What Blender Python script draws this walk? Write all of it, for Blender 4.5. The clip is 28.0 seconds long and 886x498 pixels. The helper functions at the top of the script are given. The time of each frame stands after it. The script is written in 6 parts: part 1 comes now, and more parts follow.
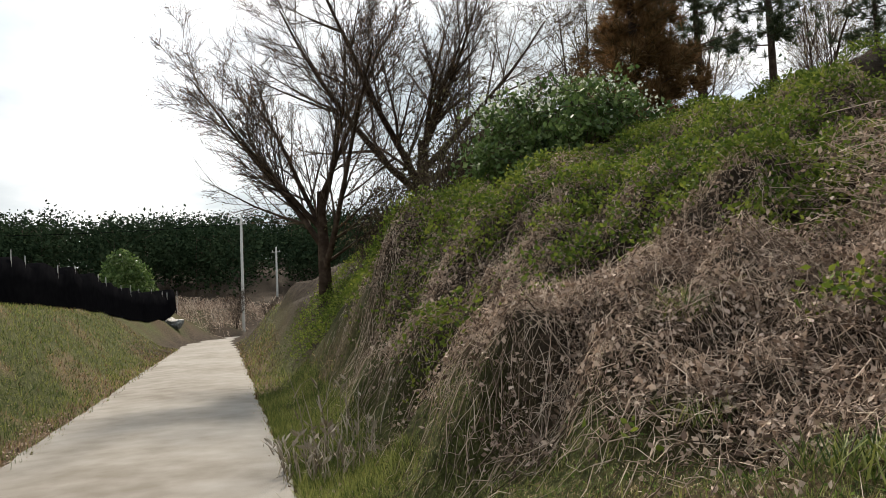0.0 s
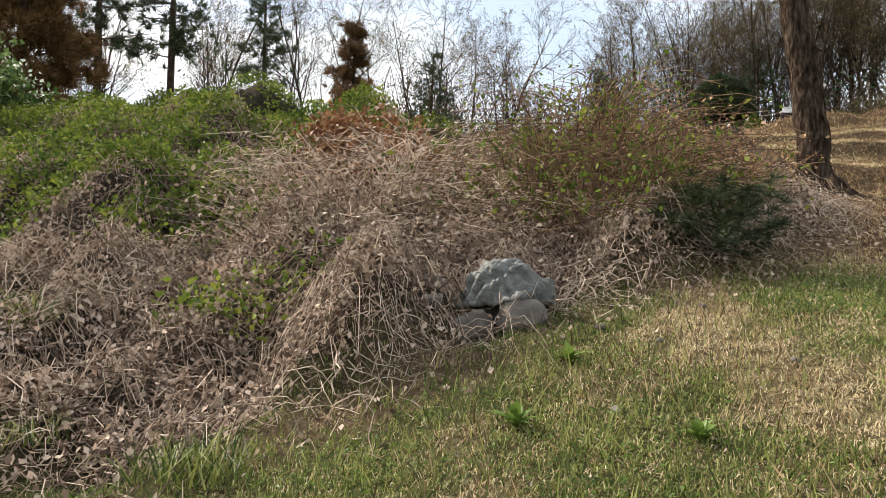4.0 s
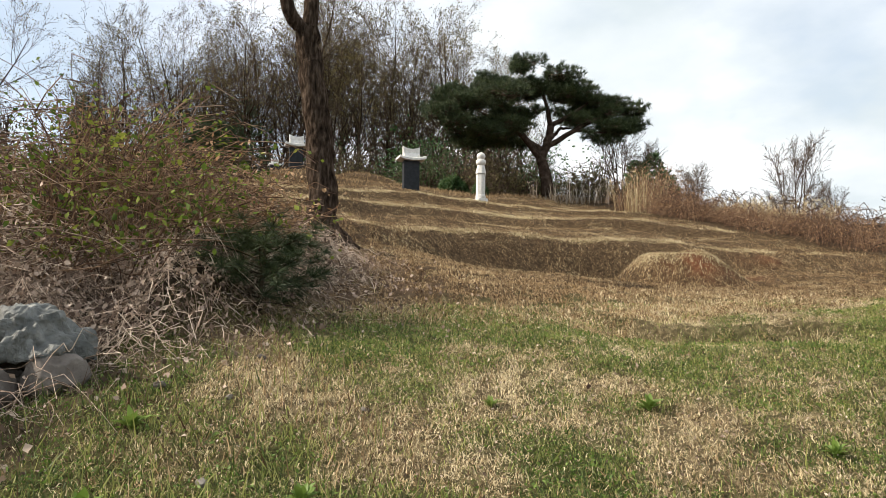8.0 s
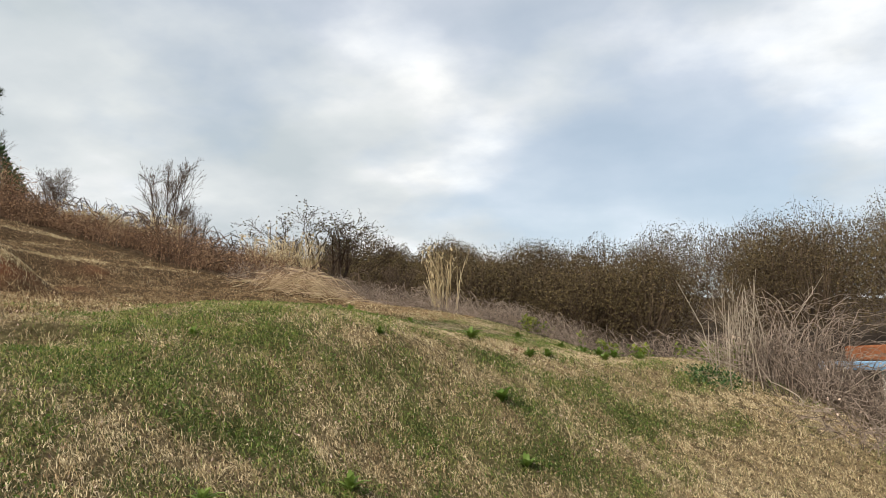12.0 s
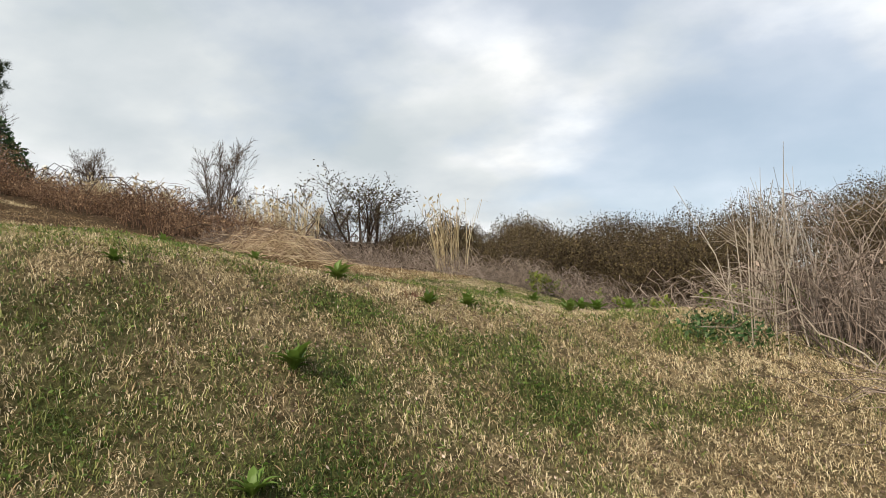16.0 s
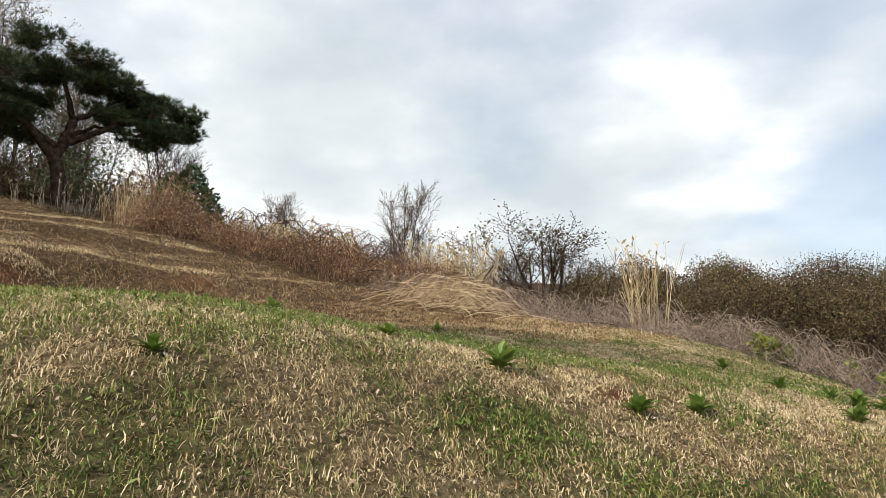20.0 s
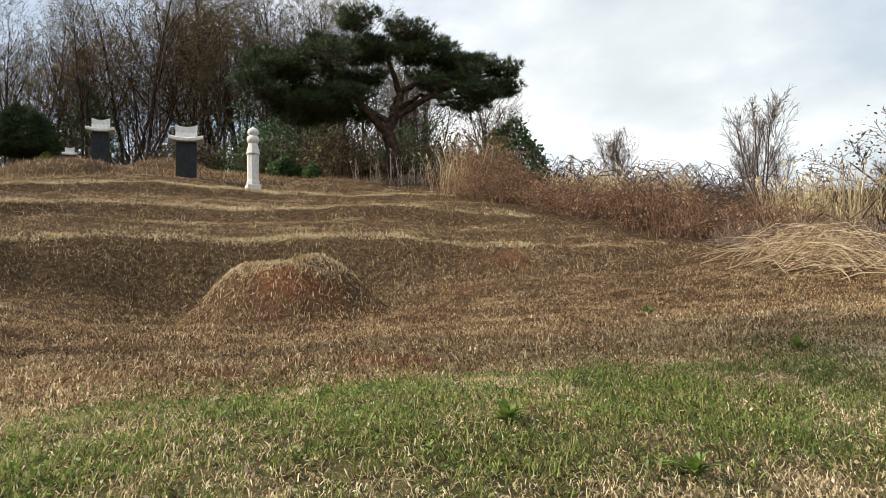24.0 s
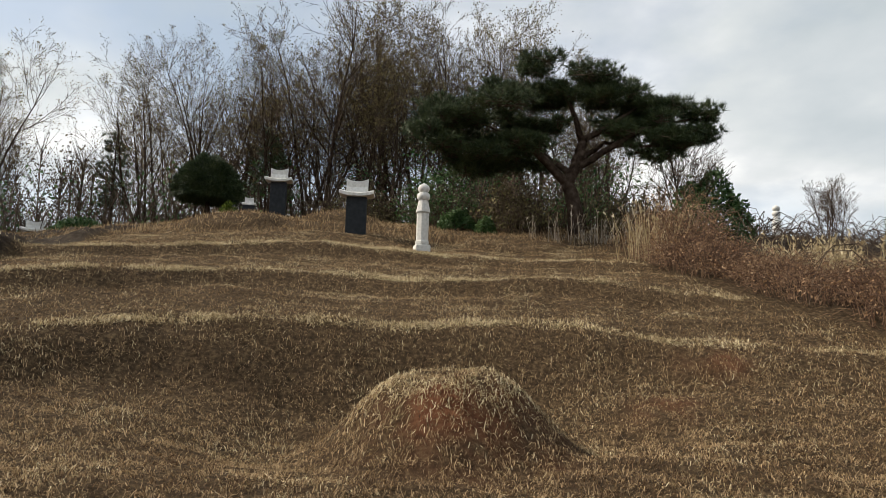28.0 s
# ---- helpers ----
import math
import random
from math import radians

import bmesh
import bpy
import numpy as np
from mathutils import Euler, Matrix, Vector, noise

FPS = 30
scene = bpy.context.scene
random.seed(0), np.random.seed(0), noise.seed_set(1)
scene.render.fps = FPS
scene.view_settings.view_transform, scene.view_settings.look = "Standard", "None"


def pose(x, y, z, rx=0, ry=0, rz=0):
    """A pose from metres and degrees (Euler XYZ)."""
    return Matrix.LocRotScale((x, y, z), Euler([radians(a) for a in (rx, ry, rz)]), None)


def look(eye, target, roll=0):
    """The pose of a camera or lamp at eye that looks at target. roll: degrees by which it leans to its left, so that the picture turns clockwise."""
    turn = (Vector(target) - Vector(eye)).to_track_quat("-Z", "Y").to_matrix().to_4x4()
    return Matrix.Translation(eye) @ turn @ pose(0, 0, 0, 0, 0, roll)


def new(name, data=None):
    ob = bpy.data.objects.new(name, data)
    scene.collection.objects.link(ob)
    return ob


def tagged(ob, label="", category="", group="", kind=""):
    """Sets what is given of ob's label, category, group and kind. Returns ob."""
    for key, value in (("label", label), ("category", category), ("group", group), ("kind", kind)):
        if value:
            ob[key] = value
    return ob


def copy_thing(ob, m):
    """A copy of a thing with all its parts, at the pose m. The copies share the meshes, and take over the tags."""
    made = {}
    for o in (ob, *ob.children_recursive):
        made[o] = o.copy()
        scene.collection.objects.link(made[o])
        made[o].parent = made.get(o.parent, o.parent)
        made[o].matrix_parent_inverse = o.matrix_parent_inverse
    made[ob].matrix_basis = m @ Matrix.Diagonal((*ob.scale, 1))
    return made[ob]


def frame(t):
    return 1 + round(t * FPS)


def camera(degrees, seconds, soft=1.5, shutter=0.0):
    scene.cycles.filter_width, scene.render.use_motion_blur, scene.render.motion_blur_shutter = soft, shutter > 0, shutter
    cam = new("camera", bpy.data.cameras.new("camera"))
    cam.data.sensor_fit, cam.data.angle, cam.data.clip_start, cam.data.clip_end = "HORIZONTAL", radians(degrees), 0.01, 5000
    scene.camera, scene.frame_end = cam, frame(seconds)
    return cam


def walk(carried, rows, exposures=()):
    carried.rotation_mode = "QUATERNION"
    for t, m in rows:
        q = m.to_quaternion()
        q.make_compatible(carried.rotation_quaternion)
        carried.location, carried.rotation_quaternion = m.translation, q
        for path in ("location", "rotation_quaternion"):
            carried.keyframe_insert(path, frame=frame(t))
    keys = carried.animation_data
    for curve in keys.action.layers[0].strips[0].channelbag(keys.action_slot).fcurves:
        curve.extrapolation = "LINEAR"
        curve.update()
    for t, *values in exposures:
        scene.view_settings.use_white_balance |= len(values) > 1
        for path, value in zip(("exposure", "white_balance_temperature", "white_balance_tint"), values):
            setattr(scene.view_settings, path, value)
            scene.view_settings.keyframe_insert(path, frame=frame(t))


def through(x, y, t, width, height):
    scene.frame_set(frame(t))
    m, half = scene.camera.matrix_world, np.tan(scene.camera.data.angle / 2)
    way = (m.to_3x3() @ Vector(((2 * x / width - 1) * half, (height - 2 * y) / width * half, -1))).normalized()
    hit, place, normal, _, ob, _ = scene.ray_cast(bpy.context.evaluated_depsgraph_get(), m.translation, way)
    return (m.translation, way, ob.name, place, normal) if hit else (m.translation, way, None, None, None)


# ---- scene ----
cam = camera(59.60, 28.0, soft=0.55)

# seconds, x, y, z, turn to the left of +y, tilt up, roll
PATH = [
    (0, 0.000, -0.000, -0.000, 147.21, 3.28, -2.34),
    (0.5, -0.013, 0.002, -0.005, 144.25, 3.34, -2.38),
    (1, -0.036, 0.027, -0.009, 138.21, 3.07, -2.21),
    (1.5, -0.045, 0.050, -0.003, 128.24, 2.48, -1.26),
    (2, -0.043, 0.085, 0.004, 121.95, 2.27, -0.54),
    (2.5, -0.057, 0.123, 0.002, 116.74, 2.31, 0.23),
    (3, -0.072, 0.154, 0.013, 111.87, 2.50, 0.67),
    (3.5, -0.086, 0.165, 0.014, 108.52, 2.80, 0.88),
    (5.5, -0.519, -0.563, 0.069, 85.96, 4.64, 0.90),
    (6, -0.533, -0.540, 0.065, 81.84, 5.12, 0.48),
    (6.5, -0.536, -0.517, 0.069, 79.14, 5.51, 0.31),
    (7, -0.542, -0.483, 0.071, 76.79, 5.89, 0.72),
    (7.5, -0.547, -0.466, 0.080, 71.75, 6.48, 0.18),
    (8, -0.562, -0.464, 0.079, 66.18, 6.70, 0.47),
    (8.5, -0.652, -0.430, 0.080, 56.20, 6.65, 0.43),
    (9, -0.717, -0.342, 0.053, 45.67, 6.77, 0.01),
    (9.5, -0.598, -0.171, 0.066, 36.38, 7.27, -0.22),
    (10, -0.596, 0.041, 0.056, 29.58, 7.33, 0.18),
    (10.5, -0.654, 0.175, 0.043, 25.37, 8.04, -0.14),
    (11, -0.659, 0.446, -0.003, 23.76, 8.21, -0.22),
    (11.5, -0.612, 0.884, -0.046, 23.93, 8.46, -0.45),
    (12, -0.624, 1.265, -0.064, 22.55, 8.44, -0.46),
    (12.5, -0.582, 1.686, -0.103, 21.00, 8.84, -1.15),
    (14.5, -0.346, 3.945, -0.267, 25.48, 8.39, -1.05),
    (15, -0.351, 4.358, -0.277, 26.82, 9.21, -1.48),
    (15.5, -0.273, 4.745, -0.311, 27.59, 8.50, -1.68),
    (16, -0.234, 5.043, -0.338, 29.42, 7.47, -1.56),
    (16.5, -0.286, 5.301, -0.345, 34.63, 8.05, -1.28),
    (17, -0.279, 5.523, -0.348, 39.89, 7.49, -0.55),
    (17.5, -0.280, 5.617, -0.357, 45.81, 7.40, 0.05),
    (18, -0.397, 5.714, -0.370, 46.53, 7.91, 0.29),
    (18.5, -0.544, 5.865, -0.408, 45.04, 5.68, 0.36),
    (19, -0.873, 6.234, -0.299, 44.76, 7.39, 1.15),
    (19.5, -1.101, 6.428, 0.028, 44.45, 10.15, 1.78),
    (20, -1.252, 6.570, 0.094, 43.20, 10.51, 0.86),
    (20.5, -1.304, 6.868, 0.189, 45.24, 10.04, 1.33),
    (21, -1.326, 7.106, 0.243, 48.20, 9.79, -1.45),
    (21.5, -1.471, 7.342, 0.331, 48.44, 8.97, -1.76),
    (22, -1.606, 7.488, 0.403, 51.60, 7.71, -2.25),
    (22.5, -1.759, 7.619, 0.436, 62.76, 4.23, -2.05),
    (24.5, -2.566, 7.920, 1.101, 70.11, 6.30, -0.79),
    (25, -2.764, 7.881, 1.195, 71.68, 7.18, 0.48),
    (25.5, -2.953, 7.933, 1.304, 70.57, 5.60, 3.83),
    (26, -3.186, 8.062, 1.449, 77.00, 7.15, 3.25),
    (26.5, -3.477, 8.075, 1.566, 79.05, 7.99, 1.86),
    (27, -3.713, 8.178, 1.669, 76.37, 7.39, 2.00),
    (27.5, -3.950, 8.340, 1.844, 79.02, 7.66, 1.63),
    (28, -4.188, 8.332, 1.948, 81.76, 7.93, 1.60),
]

EXPOSURES = [(0, 0.5), (1, 1.05), (2, 1.45), (3, 1.25), (6, 0.95), (8, 0.9), (9, 0.65), (11, 0.45), (12, 0.45), (17, 0.5), (22, 0.75), (25, 0.75), (28, 0.4)]
walk(cam, [(t, pose(x, y, z, 90 + tilt, 0, turn) @ pose(0, 0, 0, 0, 0, roll)) for t, x, y, z, turn, tilt, roll in PATH], EXPOSURES)

# ---- world and sun ----
SUN_TURN, SUN_HEIGHT = 158.0, 38.0   # degrees left of +y, degrees above the horizon
world = bpy.data.worlds.new("sky")
scene.world = world
world.use_nodes = True
wn, wl = world.node_tree.nodes, world.node_tree.links
wn.clear()
w_out = wn.new("ShaderNodeOutputWorld")
w_bg = wn.new("ShaderNodeBackground")
w_sky = wn.new("ShaderNodeTexSky")
w_sky.sky_type = "NISHITA"
w_sky.sun_disc = False
w_sky.sun_elevation = radians(SUN_HEIGHT)
w_sky.sun_rotation = radians(-SUN_TURN)
w_sky.dust_density, w_sky.air_density = 1.5, 1.0
w_bg.inputs["Strength"].default_value = 0.115
w_tc = wn.new("ShaderNodeTexCoord")
w_sep = wn.new("ShaderNodeSeparateXYZ")
wl.new(w_tc.outputs["Generated"], w_sep.inputs[0])


def w_math(op, a, b):
    n = wn.new("ShaderNodeMath")
    n.operation = op
    for k, v in enumerate((a, b)):
        if isinstance(v, (int, float)):
            n.inputs[k].default_value = v
        else:
            wl.new(v, n.inputs[k])
    return n.outputs[0]


# a layer of cloud: the direction laid out on a flat deck above the place
w_h = w_math("MAXIMUM", w_math("ADD", w_sep.outputs["Z"], 0.22), 0.03)
w_comb = wn.new("ShaderNodeCombineXYZ")
wl.new(w_math("DIVIDE", w_sep.outputs["X"], w_h), w_comb.inputs[0])
wl.new(w_math("DIVIDE", w_sep.outputs["Y"], w_h), w_comb.inputs[1])


def w_noise(scale, detail, rough, off):
    m = wn.new("ShaderNodeMapping")
    m.inputs["Location"].default_value = off
    wl.new(w_comb.outputs[0], m.inputs[0])
    n = wn.new("ShaderNodeTexNoise")
    n.inputs["Scale"].default_value, n.inputs["Detail"].default_value, n.inputs["Roughness"].default_value = scale, detail, rough
    wl.new(m.outputs[0], n.inputs["Vector"])
    return n.outputs["Fac"]


def w_ramp(fac, stops):
    r = wn.new("ShaderNodeValToRGB")
    while len(r.color_ramp.elements) < len(stops):
        r.color_ramp.elements.new(0.5)
    for e, (p, c) in zip(r.color_ramp.elements, stops):
        e.position, e.color = p, (*c, 1)
    wl.new(fac, r.inputs[0])
    return r.outputs[0]


cover = w_ramp(w_noise(0.85, 8.0, 0.52, (3.1, 1.7, 0.0)), [(0.42, (0.58, 0.58, 0.58)), (0.50, (0.85, 0.85, 0.85)), (0.54, (1, 1, 1))])
shade = w_ramp(w_noise(1.25, 9.0, 0.50, (7.3, 2.2, 4.0)), [(0.36, (3.7, 4.1, 4.3)), (0.45, (4.4, 4.7, 4.85)), (0.50, (4.9, 5.15, 5.2)), (0.545, (5.5, 5.65, 5.7)), (0.62, (7.3, 7.3, 7.1))])
# cloud is brighter towards the sun
w_dot = wn.new("ShaderNodeVectorMath")
w_dot.operation = "DOT_PRODUCT"
wl.new(w_tc.outputs["Generated"], w_dot.inputs[0])
w_dot.inputs[1].default_value = (-math.sin(radians(SUN_TURN)) * math.cos(radians(SUN_HEIGHT)), math.cos(radians(SUN_TURN)) * math.cos(radians(SUN_HEIGHT)), math.sin(radians(SUN_HEIGHT)))
w_glow = w_math("ADD", w_math("MULTIPLY", w_math("POWER", w_math("MAXIMUM", w_dot.outputs["Value"], 0.0), 4.0), 0.25), 1.0)
w_scale = wn.new("ShaderNodeVectorMath")
w_scale.operation = "SCALE"
wl.new(shade, w_scale.inputs[0])
wl.new(w_glow, w_scale.inputs["Scale"])
w_mix = wn.new("ShaderNodeMix")
w_mix.data_type = "RGBA"
wl.new(cover, w_mix.inputs["Factor"])
wl.new(w_sky.outputs[0], w_mix.inputs["A"])
wl.new(w_scale.outputs[0], w_mix.inputs["B"])
wl.new(w_mix.outputs["Result"], w_bg.inputs["Color"])
wl.new(w_bg.outputs[0], w_out.inputs[0])

sun = new("sun", bpy.data.lights.new("sun", "SUN"))
sun.data.energy, sun.data.angle, sun.data.color = 3.8, radians(3), (1.0, 0.89, 0.74)
sa, sh = radians(SUN_TURN), radians(SUN_HEIGHT)
sun.matrix_world = look((-math.sin(sa) * math.cos(sh) * 50, math.cos(sa) * math.cos(sh) * 50, math.sin(sh) * 50), (0, 0, 0))


# ---- materials ----
def material(name, stops, scale=3.0, rough=0.9, bump=0.0, bump_scale=40.0, metal=0.0, random=0.0, coarse=0.35, through=0.0, upright=1.0, deep=0.03):
    """A surface whose colour runs over the stops with noise at two scales; random: how far pieces differ from each other."""
    m = bpy.data.materials.new(name)
    m.use_nodes = True
    n, l = m.node_tree.nodes, m.node_tree.links
    b = n["Principled BSDF"]
    b.inputs["Roughness"].default_value, b.inputs["Metallic"].default_value = rough, metal
    b.inputs["Specular IOR Level"].default_value = 0.25 if rough < 0.95 else 0.0
    tc = n.new("ShaderNodeNewGeometry")
    fine, wide = n.new("ShaderNodeTexNoise"), n.new("ShaderNodeTexNoise")
    for t, s, d in ((fine, scale, 8.0), (wide, scale * 0.13, 3.0)):
        t.inputs["Scale"].default_value, t.inputs["Detail"].default_value = s, d
        l.new(tc.outputs["Position"], t.inputs["Vector"])
    mix = n.new("ShaderNodeMix")
    mix.inputs["Factor"].default_value = coarse
    l.new(fine.outputs["Fac"], mix.inputs["A"])
    l.new(wide.outputs["Fac"], mix.inputs["B"])
    value = mix.outputs["Result"]
    if random:
        add = n.new("ShaderNodeMath")
        add.operation = "MULTIPLY_ADD"
        l.new(tc.outputs["Random Per Island"], add.inputs[0])
        add.inputs[1].default_value = random
        off = n.new("ShaderNodeMath")
        off.operation = "SUBTRACT"
        l.new(value, off.inputs[0])
        off.inputs[1].default_value = random / 2
        l.new(off.outputs[0], add.inputs[2])
        value = add.outputs[0]
    ramp = n.new("ShaderNodeValToRGB")
    while len(ramp.color_ramp.elements) < len(stops):
        ramp.color_ramp.elements.new(0.5)
    for k, (e, c) in enumerate(zip(ramp.color_ramp.elements, stops)):
        e.position, e.color = 0.3 + 0.4 * k / max(1, len(stops) - 1), (*c, 1)
    l.new(value, ramp.inputs[0])
    l.new(ramp.outputs[0], b.inputs["Base Color"])
    if bump:
        bt, bn = n.new("ShaderNodeTexNoise"), n.new("ShaderNodeBump")
        bt.inputs["Scale"].default_value, bt.inputs["Detail"].default_value = bump_scale, 6.0
        long = n.new("ShaderNodeVectorMath")
        long.operation = "MULTIPLY"
        long.inputs[1].default_value = (1.0, 1.0, upright)
        l.new(tc.outputs["Position"], long.inputs[0])
        l.new(long.outputs[0], bt.inputs["Vector"])
        if upright != 1.0:
            l.new(long.outputs[0], fine.inputs["Vector"])
        bn.inputs["Strength"].default_value, bn.inputs["Distance"].default_value = bump, deep
        l.new(bt.outputs["Fac"], bn.inputs["Height"])
        l.new(bn.outputs[0], b.inputs["Normal"])
    if through:
        t = n.new("ShaderNodeBsdfTranslucent")
        l.new(ramp.outputs[0], t.inputs["Color"])
        s = n.new("ShaderNodeMixShader")
        s.inputs[0].default_value = through
        l.new(b.outputs[0], s.inputs[1])
        l.new(t.outputs[0], s.inputs[2])
        l.new(s.outputs[0], n["Material Output"].inputs["Surface"])
    return m


M_DRY = material("dry_grass", [(0.24, 0.182, 0.096), (0.535, 0.43, 0.25), (0.74, 0.63, 0.415)], 1.2, 0.85, random=0.5, through=0.25)
M_BROWN = material("brown_grass", [(0.085, 0.05, 0.026), (0.235, 0.152, 0.08), (0.46, 0.335, 0.19)], 1.2, 0.9, random=0.55, through=0.2)
M_GREEN = material("green_grass", [(0.045, 0.072, 0.016), (0.135, 0.165, 0.038), (0.31, 0.32, 0.10)], 1.0, 0.6, random=0.55, through=0.3)
M_WEED = material("weed_leaf", [(0.065, 0.12, 0.02), (0.12, 0.195, 0.035), (0.21, 0.29, 0.07)], 2.0, 0.5, random=0.35, through=0.3)
M_SOIL = material("red_soil", [(0.14, 0.05, 0.025), (0.25, 0.095, 0.045), (0.30, 0.15, 0.08)], 4.0, 0.95, bump=0.6)
M_VINE = material("dry_vine", [(0.15, 0.105, 0.078), (0.42, 0.315, 0.24), (0.72, 0.59, 0.475)], 2.0, 0.85, random=0.5)
M_DEADLEAF = material("dead_leaf", [(0.09, 0.06, 0.045), (0.325, 0.24, 0.185), (0.62, 0.495, 0.40)], 2.5, 0.85, random=0.5, through=0.15)
M_VINELEAF = material("vine_leaf", [(0.05, 0.085, 0.013), (0.13, 0.18, 0.025), (0.25, 0.28, 0.05)], 1.4, 0.8, random=0.4, through=0.3)
M_BUSHLEAF = material("bush_leaf", [(0.02, 0.055, 0.018), (0.05, 0.10, 0.03), (0.12, 0.18, 0.07)], 1.8, 0.45, random=0.4, through=0.25)
M_BLOSSOM = material("blossom", [(0.5, 0.55, 0.45), (0.7, 0.72, 0.62)], 2.0, 0.7, random=0.3, through=0.3)
M_BARK = material("bark", [(0.022, 0.016, 0.012), (0.058, 0.041, 0.031), (0.12, 0.09, 0.068)], 6.0, 0.95, bump=0.7, bump_scale=25)
M_PINEBARK = material("pine_bark", [(0.010, 0.008, 0.006), (0.05, 0.036, 0.027), (0.13, 0.098, 0.075)], 22.0, 0.95, bump=1.0, bump_scale=26, coarse=0.15, upright=0.28, deep=0.09)
M_OLIVEWOOD = material("olive_wood", [(0.035, 0.025, 0.014), (0.078, 0.056, 0.028), (0.145, 0.112, 0.05)], 0.12, 0.9, random=0.4)
M_TWIG = material("twig", [(0.035, 0.024, 0.017), (0.075, 0.052, 0.036), (0.15, 0.108, 0.074)], 1.5, 0.9, random=0.3)
M_PALETWIG = material("pale_twig", [(0.20, 0.16, 0.12), (0.33, 0.28, 0.22), (0.48, 0.42, 0.34)], 1.5, 0.9, random=0.4)
M_BUD = material("bud_leaf", [(0.075, 0.062, 0.022), (0.15, 0.12, 0.042), (0.24, 0.195, 0.075)], 1.0, 0.7, random=0.4, through=0.3)
M_NEEDLE = material("pine_needle", [(0.020, 0.034, 0.015), (0.046, 0.068, 0.027), (0.095, 0.118, 0.048)], 1.5, 0.55, random=0.4)
M_DEADPINE = material("dead_needle", [(0.16, 0.07, 0.03), (0.27, 0.13, 0.06), (0.36, 0.2, 0.1)], 2.0, 0.8, random=0.4, through=0.15)
M_RUSTLEAF = material("rust_leaf", [(0.085, 0.06, 0.022), (0.19, 0.10, 0.042), (0.30, 0.175, 0.08)], 1.2, 0.8, random=0.4, through=0.15)
M_ROAD = material("concrete_road", [(0.15, 0.128, 0.102), (0.25, 0.23, 0.203), (0.335, 0.316, 0.288)], 2.0, 0.9, bump=0.25, bump_scale=60, coarse=0.5)
M_GRANITE = material("white_granite", [(0.50, 0.49, 0.46), (0.66, 0.65, 0.62), (0.76, 0.75, 0.72)], 14.0, 0.7, bump=0.15, bump_scale=90)
M_DARKSTONE = material("dark_stone", [(0.010, 0.012, 0.015), (0.018, 0.021, 0.026), (0.03, 0.034, 0.04)], 10.0, 0.6)
M_ROCK = material("grey_rock", [(0.08, 0.07, 0.062), (0.17, 0.15, 0.135), (0.27, 0.245, 0.22)], 5.0, 0.95, bump=0.8, bump_scale=16)
M_TARP = material("tarp", [(0.055, 0.06, 0.056), (0.15, 0.155, 0.148), (0.31, 0.32, 0.305)], 9.0, 0.55, bump=1.0, bump_scale=14, deep=0.06)
M_POLE = material("concrete_pole", [(0.45, 0.44, 0.41), (0.56, 0.55, 0.52)], 3.0, 0.85)
M_NET = material("black_net", [(0.003, 0.003, 0.004), (0.009, 0.009, 0.010)], 3.0, 1.0)
M_STRAW = material("reed_straw", [(0.30, 0.22, 0.12), (0.48, 0.38, 0.22), (0.64, 0.55, 0.36)], 1.5, 0.75, random=0.4, through=0.2)
M_FALLEN = material("fallen_straw", [(0.17, 0.105, 0.06), (0.40, 0.285, 0.175), (0.68, 0.54, 0.37)], 3.0, 0.8, random=0.6)
M_RUSTDRY = material("rusty_dry_leaf", [(0.20, 0.11, 0.055), (0.36, 0.22, 0.115), (0.52, 0.36, 0.22)], 2.0, 0.85, random=0.4, through=0.15)
M_PINEWOOD = material("pine_wood", [(0.018, 0.032, 0.018), (0.035, 0.055, 0.028), (0.06, 0.08, 0.04)], 0.2, 0.95, random=0.22)
M_EVERLEAF = material("evergreen_leaf", [(0.045, 0.085, 0.022), (0.095, 0.155, 0.042), (0.21, 0.28, 0.105)], 1.8, 0.5, random=0.4, through=0.3)
M_BRUSHWOOD = material("brushwood", [(0.10, 0.075, 0.058), (0.20, 0.155, 0.125), (0.36, 0.29, 0.24)], 1.0, 0.85, random=0.5)
M_BRUSH = material("brush_stem", [(0.08, 0.045, 0.03), (0.17, 0.098, 0.06), (0.30, 0.195, 0.12)], 1.0, 0.85, random=0.5)
M_HAZE = material("wood_haze", [(0.05, 0.042, 0.02), (0.10, 0.085, 0.038), (0.17, 0.145, 0.065)], 0.12, 0.85, random=0.4)
M_BLUE = material("blue_sheet", [(0.16, 0.30, 0.48), (0.24, 0.40, 0.58)], 1.0, 0.45)


# ---- the lie of the land ----
KNOTS = (-2.0, 0.0, 1.6, 3.0, 4.5, 7.0, 10.0, 13.5, 16.0, 19.0, 22.5, 30.0, 45.0, 90.0)   # metres west
LAND = {}


def section(y, *heights):
    """A cross-section of the slope at y, from the road up to the crest and over it."""
    LAND[y] = heights


